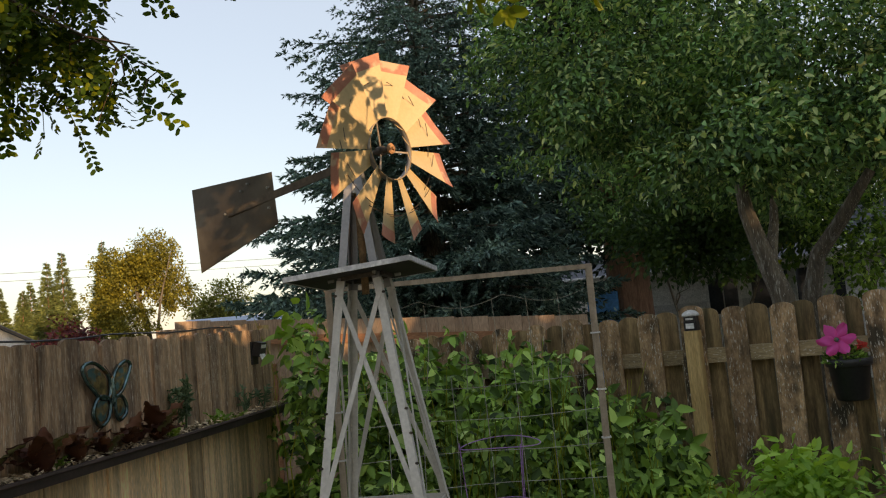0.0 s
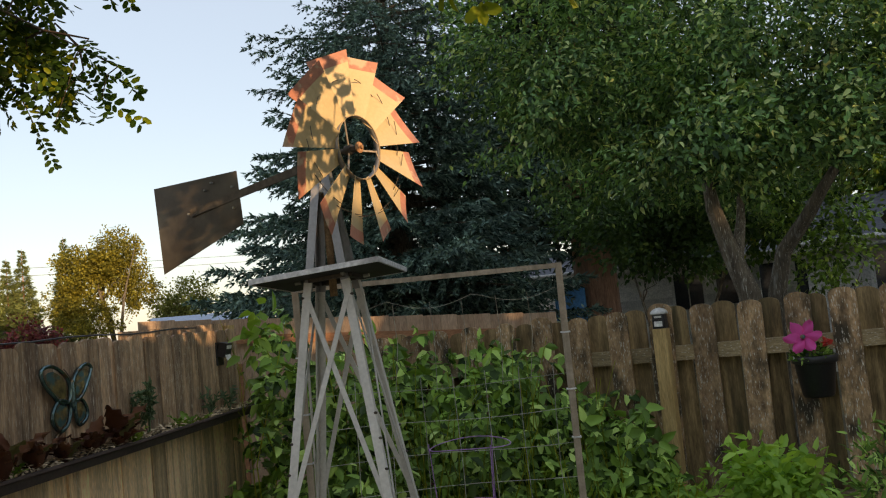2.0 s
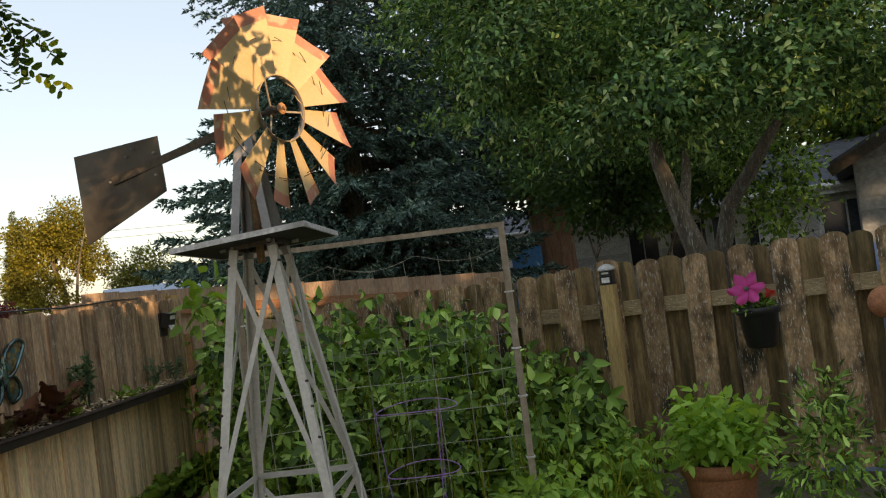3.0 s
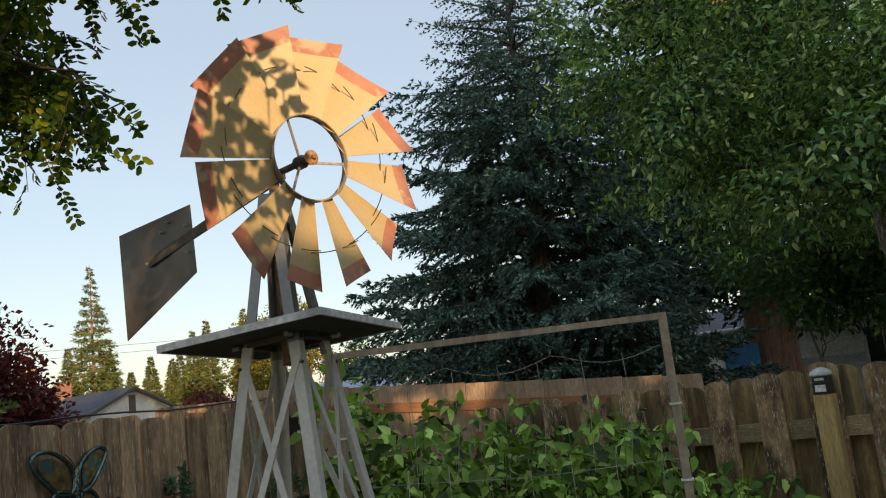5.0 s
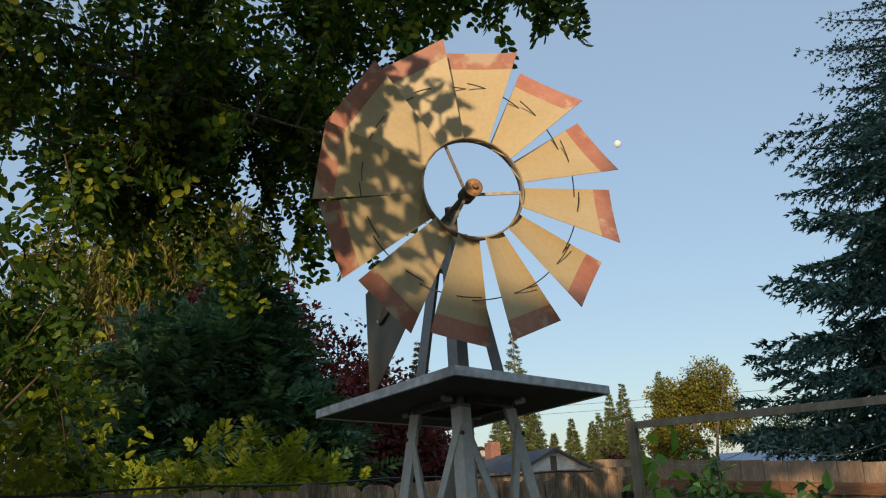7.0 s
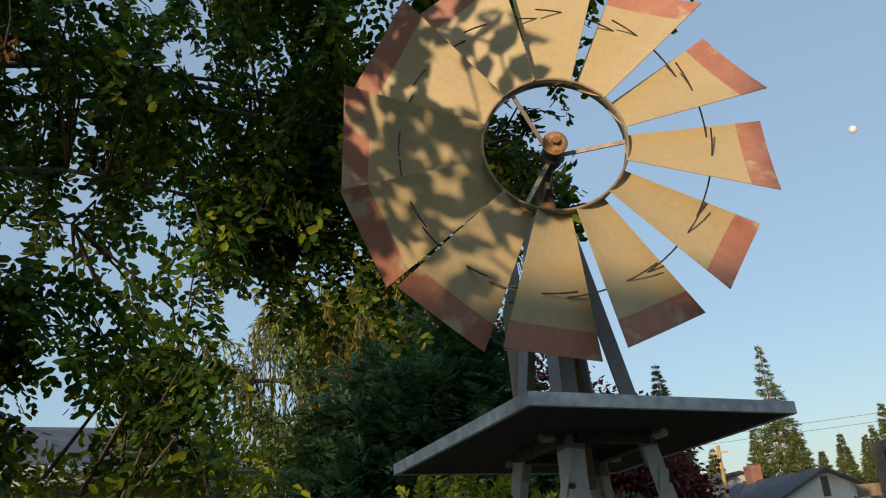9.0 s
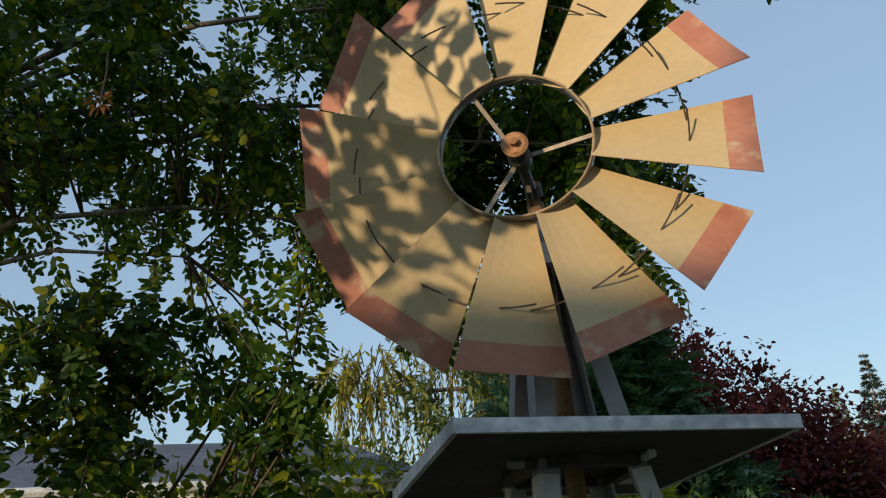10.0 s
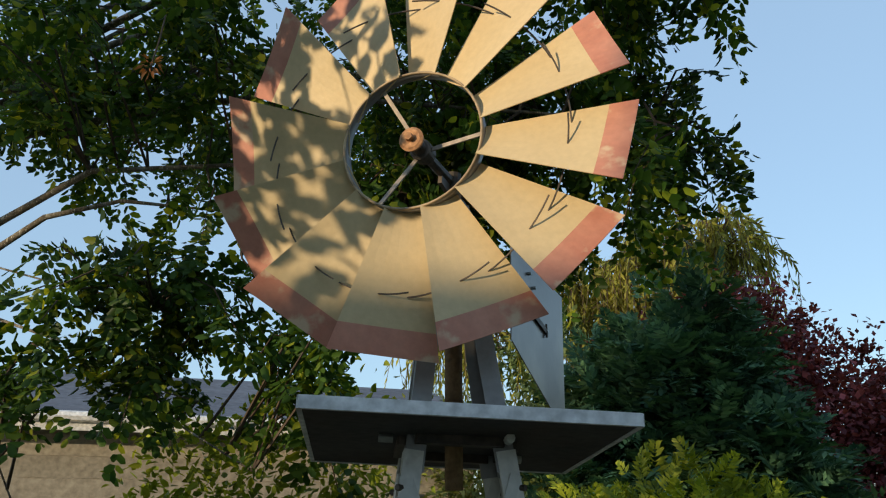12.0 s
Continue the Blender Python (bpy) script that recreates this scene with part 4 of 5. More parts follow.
# beyond the fences
conifer("blue_spruce", "large blue-green spruce with drooping boughs", (6.0, 8.5, 0), 7.9, 3.55, L_SPRUCE, BARK, 5, 27, 9, 22, 0.105, 0.031, 0.08, 0.34, power=0.48, tufts=5, stout=0.06, ragged=0.25)
conifer("fir_tree", "tall dark fir with a thick red-brown trunk", (11.8, 10.1, 0), 16.0, 4.0, L_FIR, FIRBARK, 6, 28, 9, 12, 0.22, 0.075, 0.195, 0.4, power=0.6, stout=0.125, tufts=3)
leafy_tree("apple_tree", "spreading garden tree with soft green leaves and leaning stems", "tree", (3.76, 0.98, 0),
           [([(3.76, 0.98, 0), (3.72, 1.02, 0.8), (3.69, 1.06, 1.45), (3.64, 1.13, 1.74), (3.58, 1.18, 2.04), (3.58, 1.20, 2.22)], 0, 0.098),
            ([(3.66, 1.10, 1.70), (3.78, 1.12, 1.95), (3.82, 1.12, 2.2)], 0, 0.045),
            ([(4.18, 1.22, 0), (4.20, 1.20, 1.0), (4.21, 1.19, 1.43), (4.24, 1.12, 1.72), (4.25, 0.91, 1.95), (4.26, 0.78, 2.12), (4.30, 0.70, 2.24)], 0, 0.080)],
           [((4.9, 3.0, 4.4), (1.9, 1.7, 1.6)), ((3.9, 2.9, 3.5), (1.0, 1.0, 0.95)), ((5.2, 1.3, 4.0), (1.6, 1.5, 1.5)), ((4.7, 0.9, 3.05), (0.9, 1.2, 0.55)), ((6.0, 3.8, 3.6), (1.6, 1.6, 1.3)),
            ((6.2, 0.2, 3.7), (1.6, 1.6, 1.5)), ((4.6, 2.3, 3.0), (1.0, 0.9, 0.4)), ((4.3, 1.5, 3.3), (0.8, 0.9, 0.7)), ((5.6, 1.0, 2.75), (1.3, 1.0, 0.42)), ((5.4, 2.6, 2.9), (0.9, 0.8, 0.35)), ((7.0, 2.9, 2.9), (1.3, 1.2, 0.75)), ((7.4, 1.2, 3.4), (1.3, 1.2, 1.2)),
            ((3.40, 0.95, 2.50), (0.42, 0.42, 0.26)), ((3.85, 0.60, 2.52), (0.45, 0.45, 0.28)), ((3.30, 1.40, 2.45), (0.35, 0.35, 0.22)), ((3.9, 1.0, 2.50), (0.5, 0.5, 0.25)), ((4.30, 0.60, 2.42), (0.4, 0.4, 0.22)), ((3.62, 1.10, 2.34), (0.26, 0.26, 0.15))],
           150000, L_APPLE, 0.060, 0.031, BARK, 8, 0.13, 50, False, face=0.9, limbs=0, hollow=1.7)

leafy_tree("laurel_tree", "dark glossy evergreen tree beyond the picket fence", "tree", (7.9, 5.0, 0), [((0, 0, 1), 2.2, 0.05), ((-0.25, 0.3, 1), 2.2, 0.04)],
           [((7.0, 4.6, 2.35), (0.75, 0.75, 0.50)), ((7.6, 4.2, 2.6), (0.8, 0.8, 0.5)), ((7.6, 5.9, 2.75), (0.9, 0.8, 0.45)), ((8.6, 4.0, 2.5), (0.9, 0.8, 0.45)), ((9.3, 5.6, 2.75), (1.2, 1.2, 0.55)), ((6.9, 4.4, 1.97), (0.5, 0.4, 0.2)), ((7.2, 4.0, 1.93), (0.5, 0.4, 0.18))],
           20000, L_LAUREL, 0.085, 0.045, BARK, 55, 0.14, 30, True)

# ---------- distance ----------
leafy_tree("golden_tree", "tall broad tree in golden evening light", "tree", (12.2, 47.0, 0), [((-0.10, 0, 1), 7.0, 0.16), ((0.05, 0.05, 1), 7.5, 0.17), ((-0.02, 0, 1), 7.2, 0.13)],
           [((11.4, 47, 5.7), (1.8, 1.8, 1.6)), ((12.4, 47, 6.7), (1.4, 1.5, 1.5)), ((9.5, 46.5, 4.2), (1.2, 1.4, 1.3)), ((10.2, 46.7, 6.0), (1.2, 1.3, 1.3)), ((13.4, 47, 4.9), (1.1, 1.4, 1.4)), ((10.6, 46, 3.2), (1.8, 1.2, 1.0))],
           27000, L_YELLOW, 0.15, 0.10, BARK, 11, 0.22, 40, True)
leafy_tree("birch_tree", "pale green tree far behind the fence", "tree", (16.0, 46.5, 0), [((0, 0, 1), 4, 0.12)], [((16.1, 46.5, 3.6), (1.8, 1.5, 1.6)), ((15.0, 46, 3.0), (1.2, 1.2, 1.1))],
           6500, L_BIRCH, 0.17, 0.12, BARK, 12, 0.26, 20, True)
leafy_tree("plum_bush", "low maroon-leaved bush beyond the boarded fence", "shrub", (4.2, 27.5, 0), [((0, 0, 1), 1.2, 0.05)], [((4.2, 27.5, 1.7), (0.8, 0.7, 1.0)), ((3.5, 27.4, 1.4), (0.7, 0.6, 0.7))],
           3500, L_PLUM, 0.13, 0.09, BARK, 56, 0.16, 30, True)


def far_spot(az, d):
    return d * math.sin(radians(az)), -1.7 + d * math.cos(radians(az))


for i, (az, el, d, wide, dark) in enumerate(((2.0, 10.5, 55, 2.9, 0), (-4.4, 10.25, 41, 2.0, 1), (-6.6, 8.6, 52, 2.2, 0), (0.6, 5.5, 60, 1.8, 0), (5.4, 4.6, 60, 1.5, 0), (4.2, 3.7, 60, 1.5, 0), (8.0, 6.0, 55, 1.7, 0), (8.9, 6.6, 56, 1.8, 0),
                                             (11.3, 7.2, 57, 1.6, 0), (6.7, 4.3, 62, 1.6, 0), (-2.0, 4.6, 60, 2.0, 0), (7.2, 4.8, 64, 1.7, 0), (3.0, 5.2, 62, 2.0, 0))):
    x, y = far_spot(az, d)
    conifer("far_conifer", ("dark pointed conifer beyond the houses" if dark else "sunlit pointed conifer beyond the houses"), (x, y, 0), 1.5 + d * math.tan(radians(el)), wide, L_FIR if dark else L_FARCON, FIRBARK, 30 + i, 26, 7, 9, 0.34, 0.060, 0.05, 0.34, "conifers on the skyline", stout=0.05, power=1.12, tufts=3)
leafy_tree("plum_tree", "broad maroon-leaved plum tree", "tree", (-2.8, 11.0, 0), [((0, 0, 1), 2.4, 0.12)],
           [((-4.2, 10.8, 2.9), (1.4, 1.4, 1.6)), ((-2.6, 11.0, 2.5), (1.4, 1.4, 1.55)), ((-1.5, 11.2, 1.9), (1.1, 1.2, 1.55)), ((-3.7, 10.9, 3.75), (1.25, 1.2, 1.15)), ((-0.9, 11.2, 1.3), (0.6, 0.8, 1.2))],
           66000, L_PLUM, 0.095, 0.062, BARK, 41, 0.17, 40, True, group="plum trees")


def spray_tree(name, label, category, base, height, blobs, n, leaf, frond, seed, group="", lift=0.15):
    """An evergreen of flat feathery fronds, each a stalk with paired side sprays that shorten to the tip."""
    rng = np.random.default_rng(seed)
    t = thing(name, label, category, group=group)
    part("trunk", Shape().tube([base, (base[0], base[1], base[2] + height)], [0.035 * height, 0.01], 8), BARK, t)
    P0, mid = blob_points(rng, blobs, n, frond * 0.5, 5, 0.35)
    P, D, N, L, W = [], [], [], [], []
    for p, c in zip(P0, mid):
        out = Vector(p - c)
        out = (out.normalized() + Vector(rng.normal(size=3)) * 0.45 + Vector((0, 0, lift))).normalized()
        side = out.cross(Vector((0, 0, 1))) + Vector(rng.normal(size=3)) * 0.35
        side = (side - out * side.dot(out)).normalized()
        face = side.cross(out)
        size = frond * rng.uniform(0.6, 1.3)
        for i in range(8):
            u = i / 7
            q = Vector(p) + out * size * u - Vector((0, 0, 0.30 * size * u * u))
            for sg in (-1, 1):
                P.append(q)
                D.append(side * sg + out * (0.7 + 0.5 * u) + Vector(rng.normal(size=3)) * 0.12 + Vector((0, 0, -0.15)))
                N.append(face + Vector(rng.normal(size=3)) * 0.15)
                L.append(size * (0.48 - 0.30 * u) * rng.uniform(0.8, 1.2))
                W.append(0.028 + 0.05 * size)
    P, D, N = (np.array([tuple(v) for v in a]) for a in (P, D, N))
    part("crown", leaf_mesh("crown", P, D, N, np.array(L), np.array(W) * frond / 0.32, leaf, plain=True, curl=0.12), leaf, t)
    return t


spray_tree("cedar_tree", "dense dark green feathery cedar", "tree", (-2.45, 6.3, 0), 2.9,
           [((-2.45, 6.3, 2.1), (1.0, 0.9, 1.0)), ((-2.9, 6.2, 1.5), (0.9, 0.9, 1.1)), ((-1.85, 6.3, 1.5), (0.62, 0.8, 1.0)), ((-2.25, 6.3, 2.85), (0.45, 0.5, 0.45)), ((-2.85, 6.3, 2.6), (0.62, 0.6, 0.55)), ((-2.2, 6.3, 3.35), (0.14, 0.14, 0.32))],
           5600, L_CEDAR, 0.30, 43)
spray_tree("lime_shrub", "yellow-green feathery shrub catching the low sun", "shrub", (-1.7, 4.4, 0), 1.5,
           [((-1.75, 4.3, 1.52), (0.62, 0.4, 0.34)), ((-1.35, 4.4, 1.40), (0.5, 0.4, 0.35)), ((-2.35, 4.3, 1.35), (0.45, 0.4, 0.38))], 650, L_LIME, 0.20, 44, "lime shrubs", 0.5)
leafy_tree("lime_shrub", "yellow-green shrub rising behind the boarded fence", "shrub", (-1.5, 1.22, 0), [((0, 0, 1), 1.4, 0.02), ((-0.2, 0.1, 1), 1.4, 0.015)], [((-1.42, 1.18, 1.72), (0.30, 0.22, 0.34)), ((-1.85, 0.95, 1.65), (0.35, 0.25, 0.36))],
           2000, L_LIME, 0.040, 0.024, TWIG, 45, 0.06, 14, False, group="lime shrubs")
leafy_tree("garden_shrub", "bright green young tree in the neighbour garden", "shrub", (7.95, 2.85, 0), [((0, 0, 1), 1.6, 0.03)], [((7.95, 2.85, 1.75), (0.42, 0.42, 0.45)), ((8.05, 2.65, 2.2), (0.34, 0.34, 0.28)), ((7.75, 3.2, 2.3), (0.3, 0.3, 0.3))],
           2200, L_BEAN, 0.075, 0.045, TWIG, 46, 0.14, 12, True)
leafy_tree("hazel_bush", "pale green bush behind the boarded fence", "shrub", (-3.9, 6.4, 0), [((0, 0, 1), 1.4, 0.04), ((-0.3, 0, 1), 1.3, 0.03)], [((-3.6, 6.3, 1.7), (0.7, 0.8, 1.1)), ((-4.5, 6.5, 1.8), (0.9, 0.8, 1.2)), ((-5.6, 6.6, 1.9), (1.0, 0.8, 1.1)), ((-6.8, 6.8, 1.7), (1.0, 0.9, 1.0))],
           24000, L_BIRCH, 0.075, 0.045, TWIG, 47, 0.14, 40, True)
leafy_tree("alder_tree", "slender grey-green tree before the willow", "tree", (-7.5, 12.5, 0), [((-0.06, 0, 1), 4.6, 0.09), ((0.10, 0, 1), 4.4, 0.07)],
           [((-7.7, 12.4, 4.3), (0.9, 0.8, 1.3)), ((-7.1, 12.8, 3.6), (0.9, 0.8, 1.5)), ((-7.9, 12.4, 2.7), (1.0, 0.8, 1.0)), ((-6.3, 12.8, 2.9), (0.8, 0.7, 1.2))],
           11000, L_ALDER, 0.13, 0.08, BARK, 57, 0.20, 26, True, hollow=1.2)
leafy_tree("garden_hedge", "dark evergreen hedge beyond the cedar fence", "hedge", (7.0, 13.0, 0), [((0, 0, 1), 1.5, 0.06), ((-0.8, 0, 1), 1.5, 0.05), ((0.8, 0, 1), 1.5, 0.05)],
           [((6.7, 13.0, 1.2), (1.4, 0.8, 1.3)), ((8.6, 13.0, 1.3), (1.6, 0.8, 1.4)), ((10.8, 13.2, 1.3), (2.0, 0.8, 1.4))], 15000, L_CEDAR, 0.17, 0.09, BARK, 48, 0.22, 30, True)
leafy_tree("maple_tree", "broad dark tree behind the neighbouring houses", "tree", (15.5, 6.8, 0), [((0, 0, 1), 3.4, 0.18)], [((14.8, 7.8, 3.9), (1.8, 1.6, 1.8)), ((16.2, 5.6, 3.9), (2.0, 1.8, 1.9)), ((17.0, 3.6, 3.8), (1.8, 1.6, 1.8))],
           16000, L_ELM, 0.20, 0.13, BARK, 49, 0.28, 40, True)

rng = np.random.default_rng(50)
willow = thing("weeping_willow", "weeping willow with long pale yellow-green strands", "tree")
part("trunk", Shape().tube(*limb(rng, (-6.2, 14.0, 0), (0.05, 0, 1), 5.4, 0.26, 0.10, 6, 0.06), 9), BARK, willow)
strands = Shape()
P, D = [], []
WILLOW_HEADS = ((-5.9, 13.8, 6.3), (-4.95, 13.9, 6.35), (-7.4, 13.6, 5.9), (-6.6, 13.8, 5.0), (-9.2, 11.9, 4.9))
for c in WILLOW_HEADS:
    c = Vector(c)
    part("limb", Shape().tube([(-6.05, 14.0, 3.6), Vector((-6.0, 14.0, 4.3)).lerp(c, 0.4) + Vector((0, 0, 0.3)), c], [0.09, 0.06, 0.02], 7), BARK, willow)
for i in range(640):
    c = Vector(WILLOW_HEADS[4 if i % 9 == 0 else i % 4])
    o = Vector(spread(rng, 1)[0])
    o.z = abs(o.z)
    o *= 1.05 * rng.random() ** 0.5
    n = rng.uniform(1.2, 3.6)
    sway = Vector((rng.normal() * 0.06, rng.normal() * 0.06, -1))
    top = c + o
    side = Vector((o.x, o.y, 0)) * 0.28
    curve = [c + o * 0.6, top, top + side + Vector((0, 0, -0.12)), top + side * 1.5 + Vector((0, 0, -0.5)), top + side * 1.6 + sway * (0.5 + n * 0.5), top + side * 1.6 + sway * (0.5 + n)]
    strands.tube(curve, [0.014, 0.011, 0.008, 0.006, 0.004, 0.002], 3)
    for s in np.linspace(0.15, 1, int(n * 15)):
        q, d = along(curve, min(s, 0.999))
        P.append(q)
        D.append(d + Vector(rng.normal(size=3)) * 0.45 + Vector((0, 0, -0.4)))
tagged(part("strand", strands, TWIG, willow), kind="stuff")
P, D = (np.array([tuple(v) for v in a]) for a in (P, D))
part("crown", leaf_mesh("crown", P, D, rng.normal(size=P.shape), 0.20, 0.05, L_WILLOW, plain=True), L_WILLOW, willow)


def gable_house(name, label, at, turn, w, d, eave, rise, wall_mat, roof_mat, over=0.35, windows=(), chimney=None, gable_vent=False, gable_boards=False):
    """A one-storey house: gable ends at x = 0 and x = w, eaves along x, front wall at y = 0."""
    h = thing(name, label, "house", at, turn)
    part("wall", Shape().prism([(0, 0), (d, 0), (d, eave), (d / 2, eave + rise), (0, eave)], w, pose(w / 2, 0, 0, 0, 0, 90)), wall_mat, h)
    for i in range(int(eave / 0.2)):
        part("siding_board", Shape().box(w - 0.02, 0.018, 0.19, pose(w / 2, -0.004, 0.1 + i * 0.2, 4, 0, 0)), wall_mat, h)
    for i in range(int((eave + rise - 0.2) / 0.145) if gable_boards else 0):
        z = 0.07 + i * 0.145
        part("siding_board", Shape().box(0.018, min(1.0, (eave + rise - z) / rise) * d - 0.03, 0.138, pose(-0.005, d / 2, z, 0, -4, 0)), wall_mat, h)
    k = rise / (d / 2)
    slope = math.hypot(d / 2, rise) + over
    for s in (-1, 1):
        mid = Vector((w / 2, d / 2 + s * (d / 4 + over * 0.45), eave + rise / 2 - over * 0.45 * k + 0.06))
        ang = math.degrees(math.atan(k))
        part("roof", Shape().box(w + 2 * over, slope, 0.09, Matrix.Translation(mid) @ pose(0, 0, 0, -s * ang, 0, 0)), roof_mat, h)
    part("fascia", Shape().box(w + 2 * over, 0.03, 0.16, pose(w / 2, -over - 0.02, eave - over * k + 0.02)), WHITEPAINT, h)
    part("gutter", Shape().tube([(-over, -over - 0.07, eave - over * k + 0.06), (w + over, -over - 0.07, eave - over * k + 0.06)], 0.05, 8), WHITEPAINT, h)
    for e, s in ((-over, -1), (w + over, 1)):
        for t in (-1, 1):
            a, b = Vector((e, d / 2, eave + rise)), Vector((e, d / 2 + t * (d / 2 + over), eave - over * k))
            part("barge_board", flat_bar(a, b, Vector((s, 0, 0)), 0.12, 0.03), DARKIRON, h)
    for x, z, ww, hh in windows:
        win = part("window", Shape().box(ww + 0.12, 0.05, hh + 0.12, pose(x, -0.02, z)), WHITEPAINT, h, "white framed window")
        for s in (-1, 1):
            part("pane", Shape().box(ww / 2 - 0.03, 0.02, hh - 0.03, pose(x + s * ww / 4, -0.045, z)), DARKGLASS, win)
    if chimney:
        part("chimney", Shape().box(0.9, 0.6, 1.6, pose(chimney, d * 0.5, eave + rise + 0.1), 0.01), BRICK, h, "red brick chimney")
    if gable_vent:
        part("gable_vent", Shape().box(0.04, 0.35, 0.9, pose(-0.02, d / 2, eave + rise - 0.75)), DARKIRON, h)
    return h


gable_house("bungalow", "white bungalow with a grey shingle roof and dark trim", (5.18, 44.6, 0), 116, 9, 4.4, 2.5, 1.05, WHITEPAINT, SHINGLE, gable_vent=True, chimney=7.0)
gable_house("bungalow", "white house end with a grey shingle roof", (2.48, 55.2, 0), 116, 9, 7.1, 3.3, 1.05, WHITEPAINT, SHINGLE)
gable_house("house", "tan house with a long grey roof and pale gutter", (-10.0, -1.5, 0), 58, 9.5, 5.2, 2.55, 0.75, TANSIDING, SHINGLE, 0.3)
gable_house("shed", "low shed with a blue metal roof", (5.1, 17.3, 0), -12, 2.0, 3.0, 1.7, 0.32, SIDING, METALROOF, 0.15)
gable_house("house", "pale house with white framed windows behind the trees", (13.2, 15.4, 0), -58, 9.5, 5.0, 2.25, 0.55, WHITEPAINT, SHINGLE, 0.35,
            windows=((5.2, 1.5, 0.7, 0.9), (6.6, 1.55, 1.5, 0.9), (8.0, 1.55, 0.7, 0.9)))
gable_house("house", "white house with a slate roof and a small window", (11.7, 5.35, 0), -63, 6, 5.0, 2.10, 0.8, WHITEPAINT, SHINGLE, 0.25, windows=((1.35, 1.55, 0.75, 0.6),))
gable_house("house", "grey sided house beyond the picket fence", (11.27, -3.14, 0), 25, 8, 6.0, 2.2, 1.5, GREYSIDING, SHINGLE, 0.25, gable_boards=True)
porch = thing("porch_post", "white square porch post", "post", (15.2, 8.6, 0), -58)
part("shaft", Shape().box(0.16, 0.16, 2.2, pose(0, 0, 1.1), 0.01), WHITEPAINT, porch)
part("cap", Shape().box(0.24, 0.24, 0.08, pose(0, 0, 2.24), 0.01), WHITEPAINT, porch)
blue = thing("blue_bin", "bright blue covered stack beside the fir trunk", "tarp", (11.1, 10.2, 0), -45)
part("cover", Shape().box(0.62, 0.5, 1.80, pose(0, 0, 0.90), 0.04), BLUEPL, blue)
tarp = thing("pale_blue_screen", "pale blue sheet standing behind the picket fence", "screen", right_fence.matrix_basis @ Vector((2.4, 0.45, 0.0)), -66.5)
part("sheet", Shape().box(1.6, 0.02, 1.36, pose(0, 0, 0.68), 0.004), PALEBLUE, tarp)
pole = thing("utility_pole", "thin wooden utility pole on the skyline", "pole", (-1.3, 44.5, 0))
part("shaft", Shape().tube([(0, 0, 0), (0.05, 0, 5.3)], [0.12, 0.09], 8), POSTWOOD, pole)
part("crossarm", Shape().box(0.9, 0.08, 0.09, pose(0.05, 0, 4.95)), POSTWOOD, pole)
for i in range(2):
    z = 6.6 + 0.5 * i
    line = thing("power_line", "thin overhead power line", "cable", group="overhead lines")
    part("wire", Shape().tube([(-30 + 7 * j, 60 - 0.4 * j, z + 0.02 * (j - 4) ** 2) for j in range(14)], 0.018, 4), DARKIRON, line)
moon = thing("moon", "small pale gibbous moon", "moon", (354.9, 1920.0, 798.9))
part("disc", Shape().lathe([(9.0 * math.sin(a) + 1e-3, -9.0 * math.cos(a)) for a in np.linspace(0, math.pi, 17)], 32), MOONMAT, moon, smooth=True)

# unseen house and chimney, added behind the camera to block low sun
gable_house("sun_block_house", "unseen low house added behind the path to block low sun", (6, -6.4, 0), 180, 10.5, 6.0, 2.30, 0.58, SIDING, SHINGLE, 0.3, chimney=6.35)

# ---------- garden things ----------
rng = np.random.default_rng(77)
FENCE = left_fence.matrix_basis


def on_fence(name, label, category, s, out, z):
    """A thing on the boarded fence: s along it from the corner, out from its face."""
    return thing(name, label, category, FENCE @ Vector((s, out, z)), -135.8)


def trough(name, label, length, s, z, depth=0.135, high=0.044):
    t = on_fence(name, label, "planter", s, 0.016, z)
    w = 0.012
    part("front", Shape().box(length, w, high, pose(length / 2, depth, high / 2, -5, 0, 0), 0.003), TROUGH, t)
    part("back", Shape().box(length, w, high, pose(length / 2, w / 2, high / 2), 0.003), TROUGH, t)
    part("bottom", Shape().box(length, depth, w, pose(length / 2, depth / 2, w / 2)), TROUGH, t)
    part("lip", Shape().tube([(0, depth + 0.006, high), (length / 2, depth + 0.010, high - 0.005), (length, depth + 0.006, high)], 0.009, 6), TROUGH, t)
    for x in (0, length):
        part("end", Shape().box(w, depth, high, pose(x, depth / 2, high / 2), 0.003), TROUGH, t)
    n = int(length * 26)
    top = [(i * length / n, j * depth / 4, high - 0.010 + 0.012 * noise.noise(Vector((i * 0.7, j, s * 9)))) for j in range(5) for i in range(n + 1)]
    soil = Shape().add(top, [[j * (n + 1) + i, j * (n + 1) + i + 1, (j + 1) * (n + 1) + i + 1, (j + 1) * (n + 1) + i] for j in range(4) for i in range(n)])
    part("soil", soil, SOIL, t)
    k = int(length * 420)
    P = np.stack([rng.uniform(0.02, length - 0.02, k), rng.uniform(0.015, depth - 0.01, k), np.full(k, high - 0.002) + rng.uniform(0, 0.020, k)], 1)
    D = np.stack([rng.normal(size=k), rng.normal(size=k), rng.normal(size=k) * 0.25], 1)
    tagged(part("mulch", leaf_mesh("mulch", P, D, rng.normal(size=(k, 3)) * 0.3 + np.array((0, 0, 1)), rng.uniform(0.015, 0.042, k), rng.uniform(0.008, 0.017, k), CHIP, plain=True), CHIP, t), kind="stuff")
    return t


trough("wall_trough", "long dark brown trough of soil and wood chips on the fence", 3.1, -0.02, 1.030)
trough("wall_trough", "lower dark trough of green lettuce on the fence", 0.85, 0.04, 0.40)


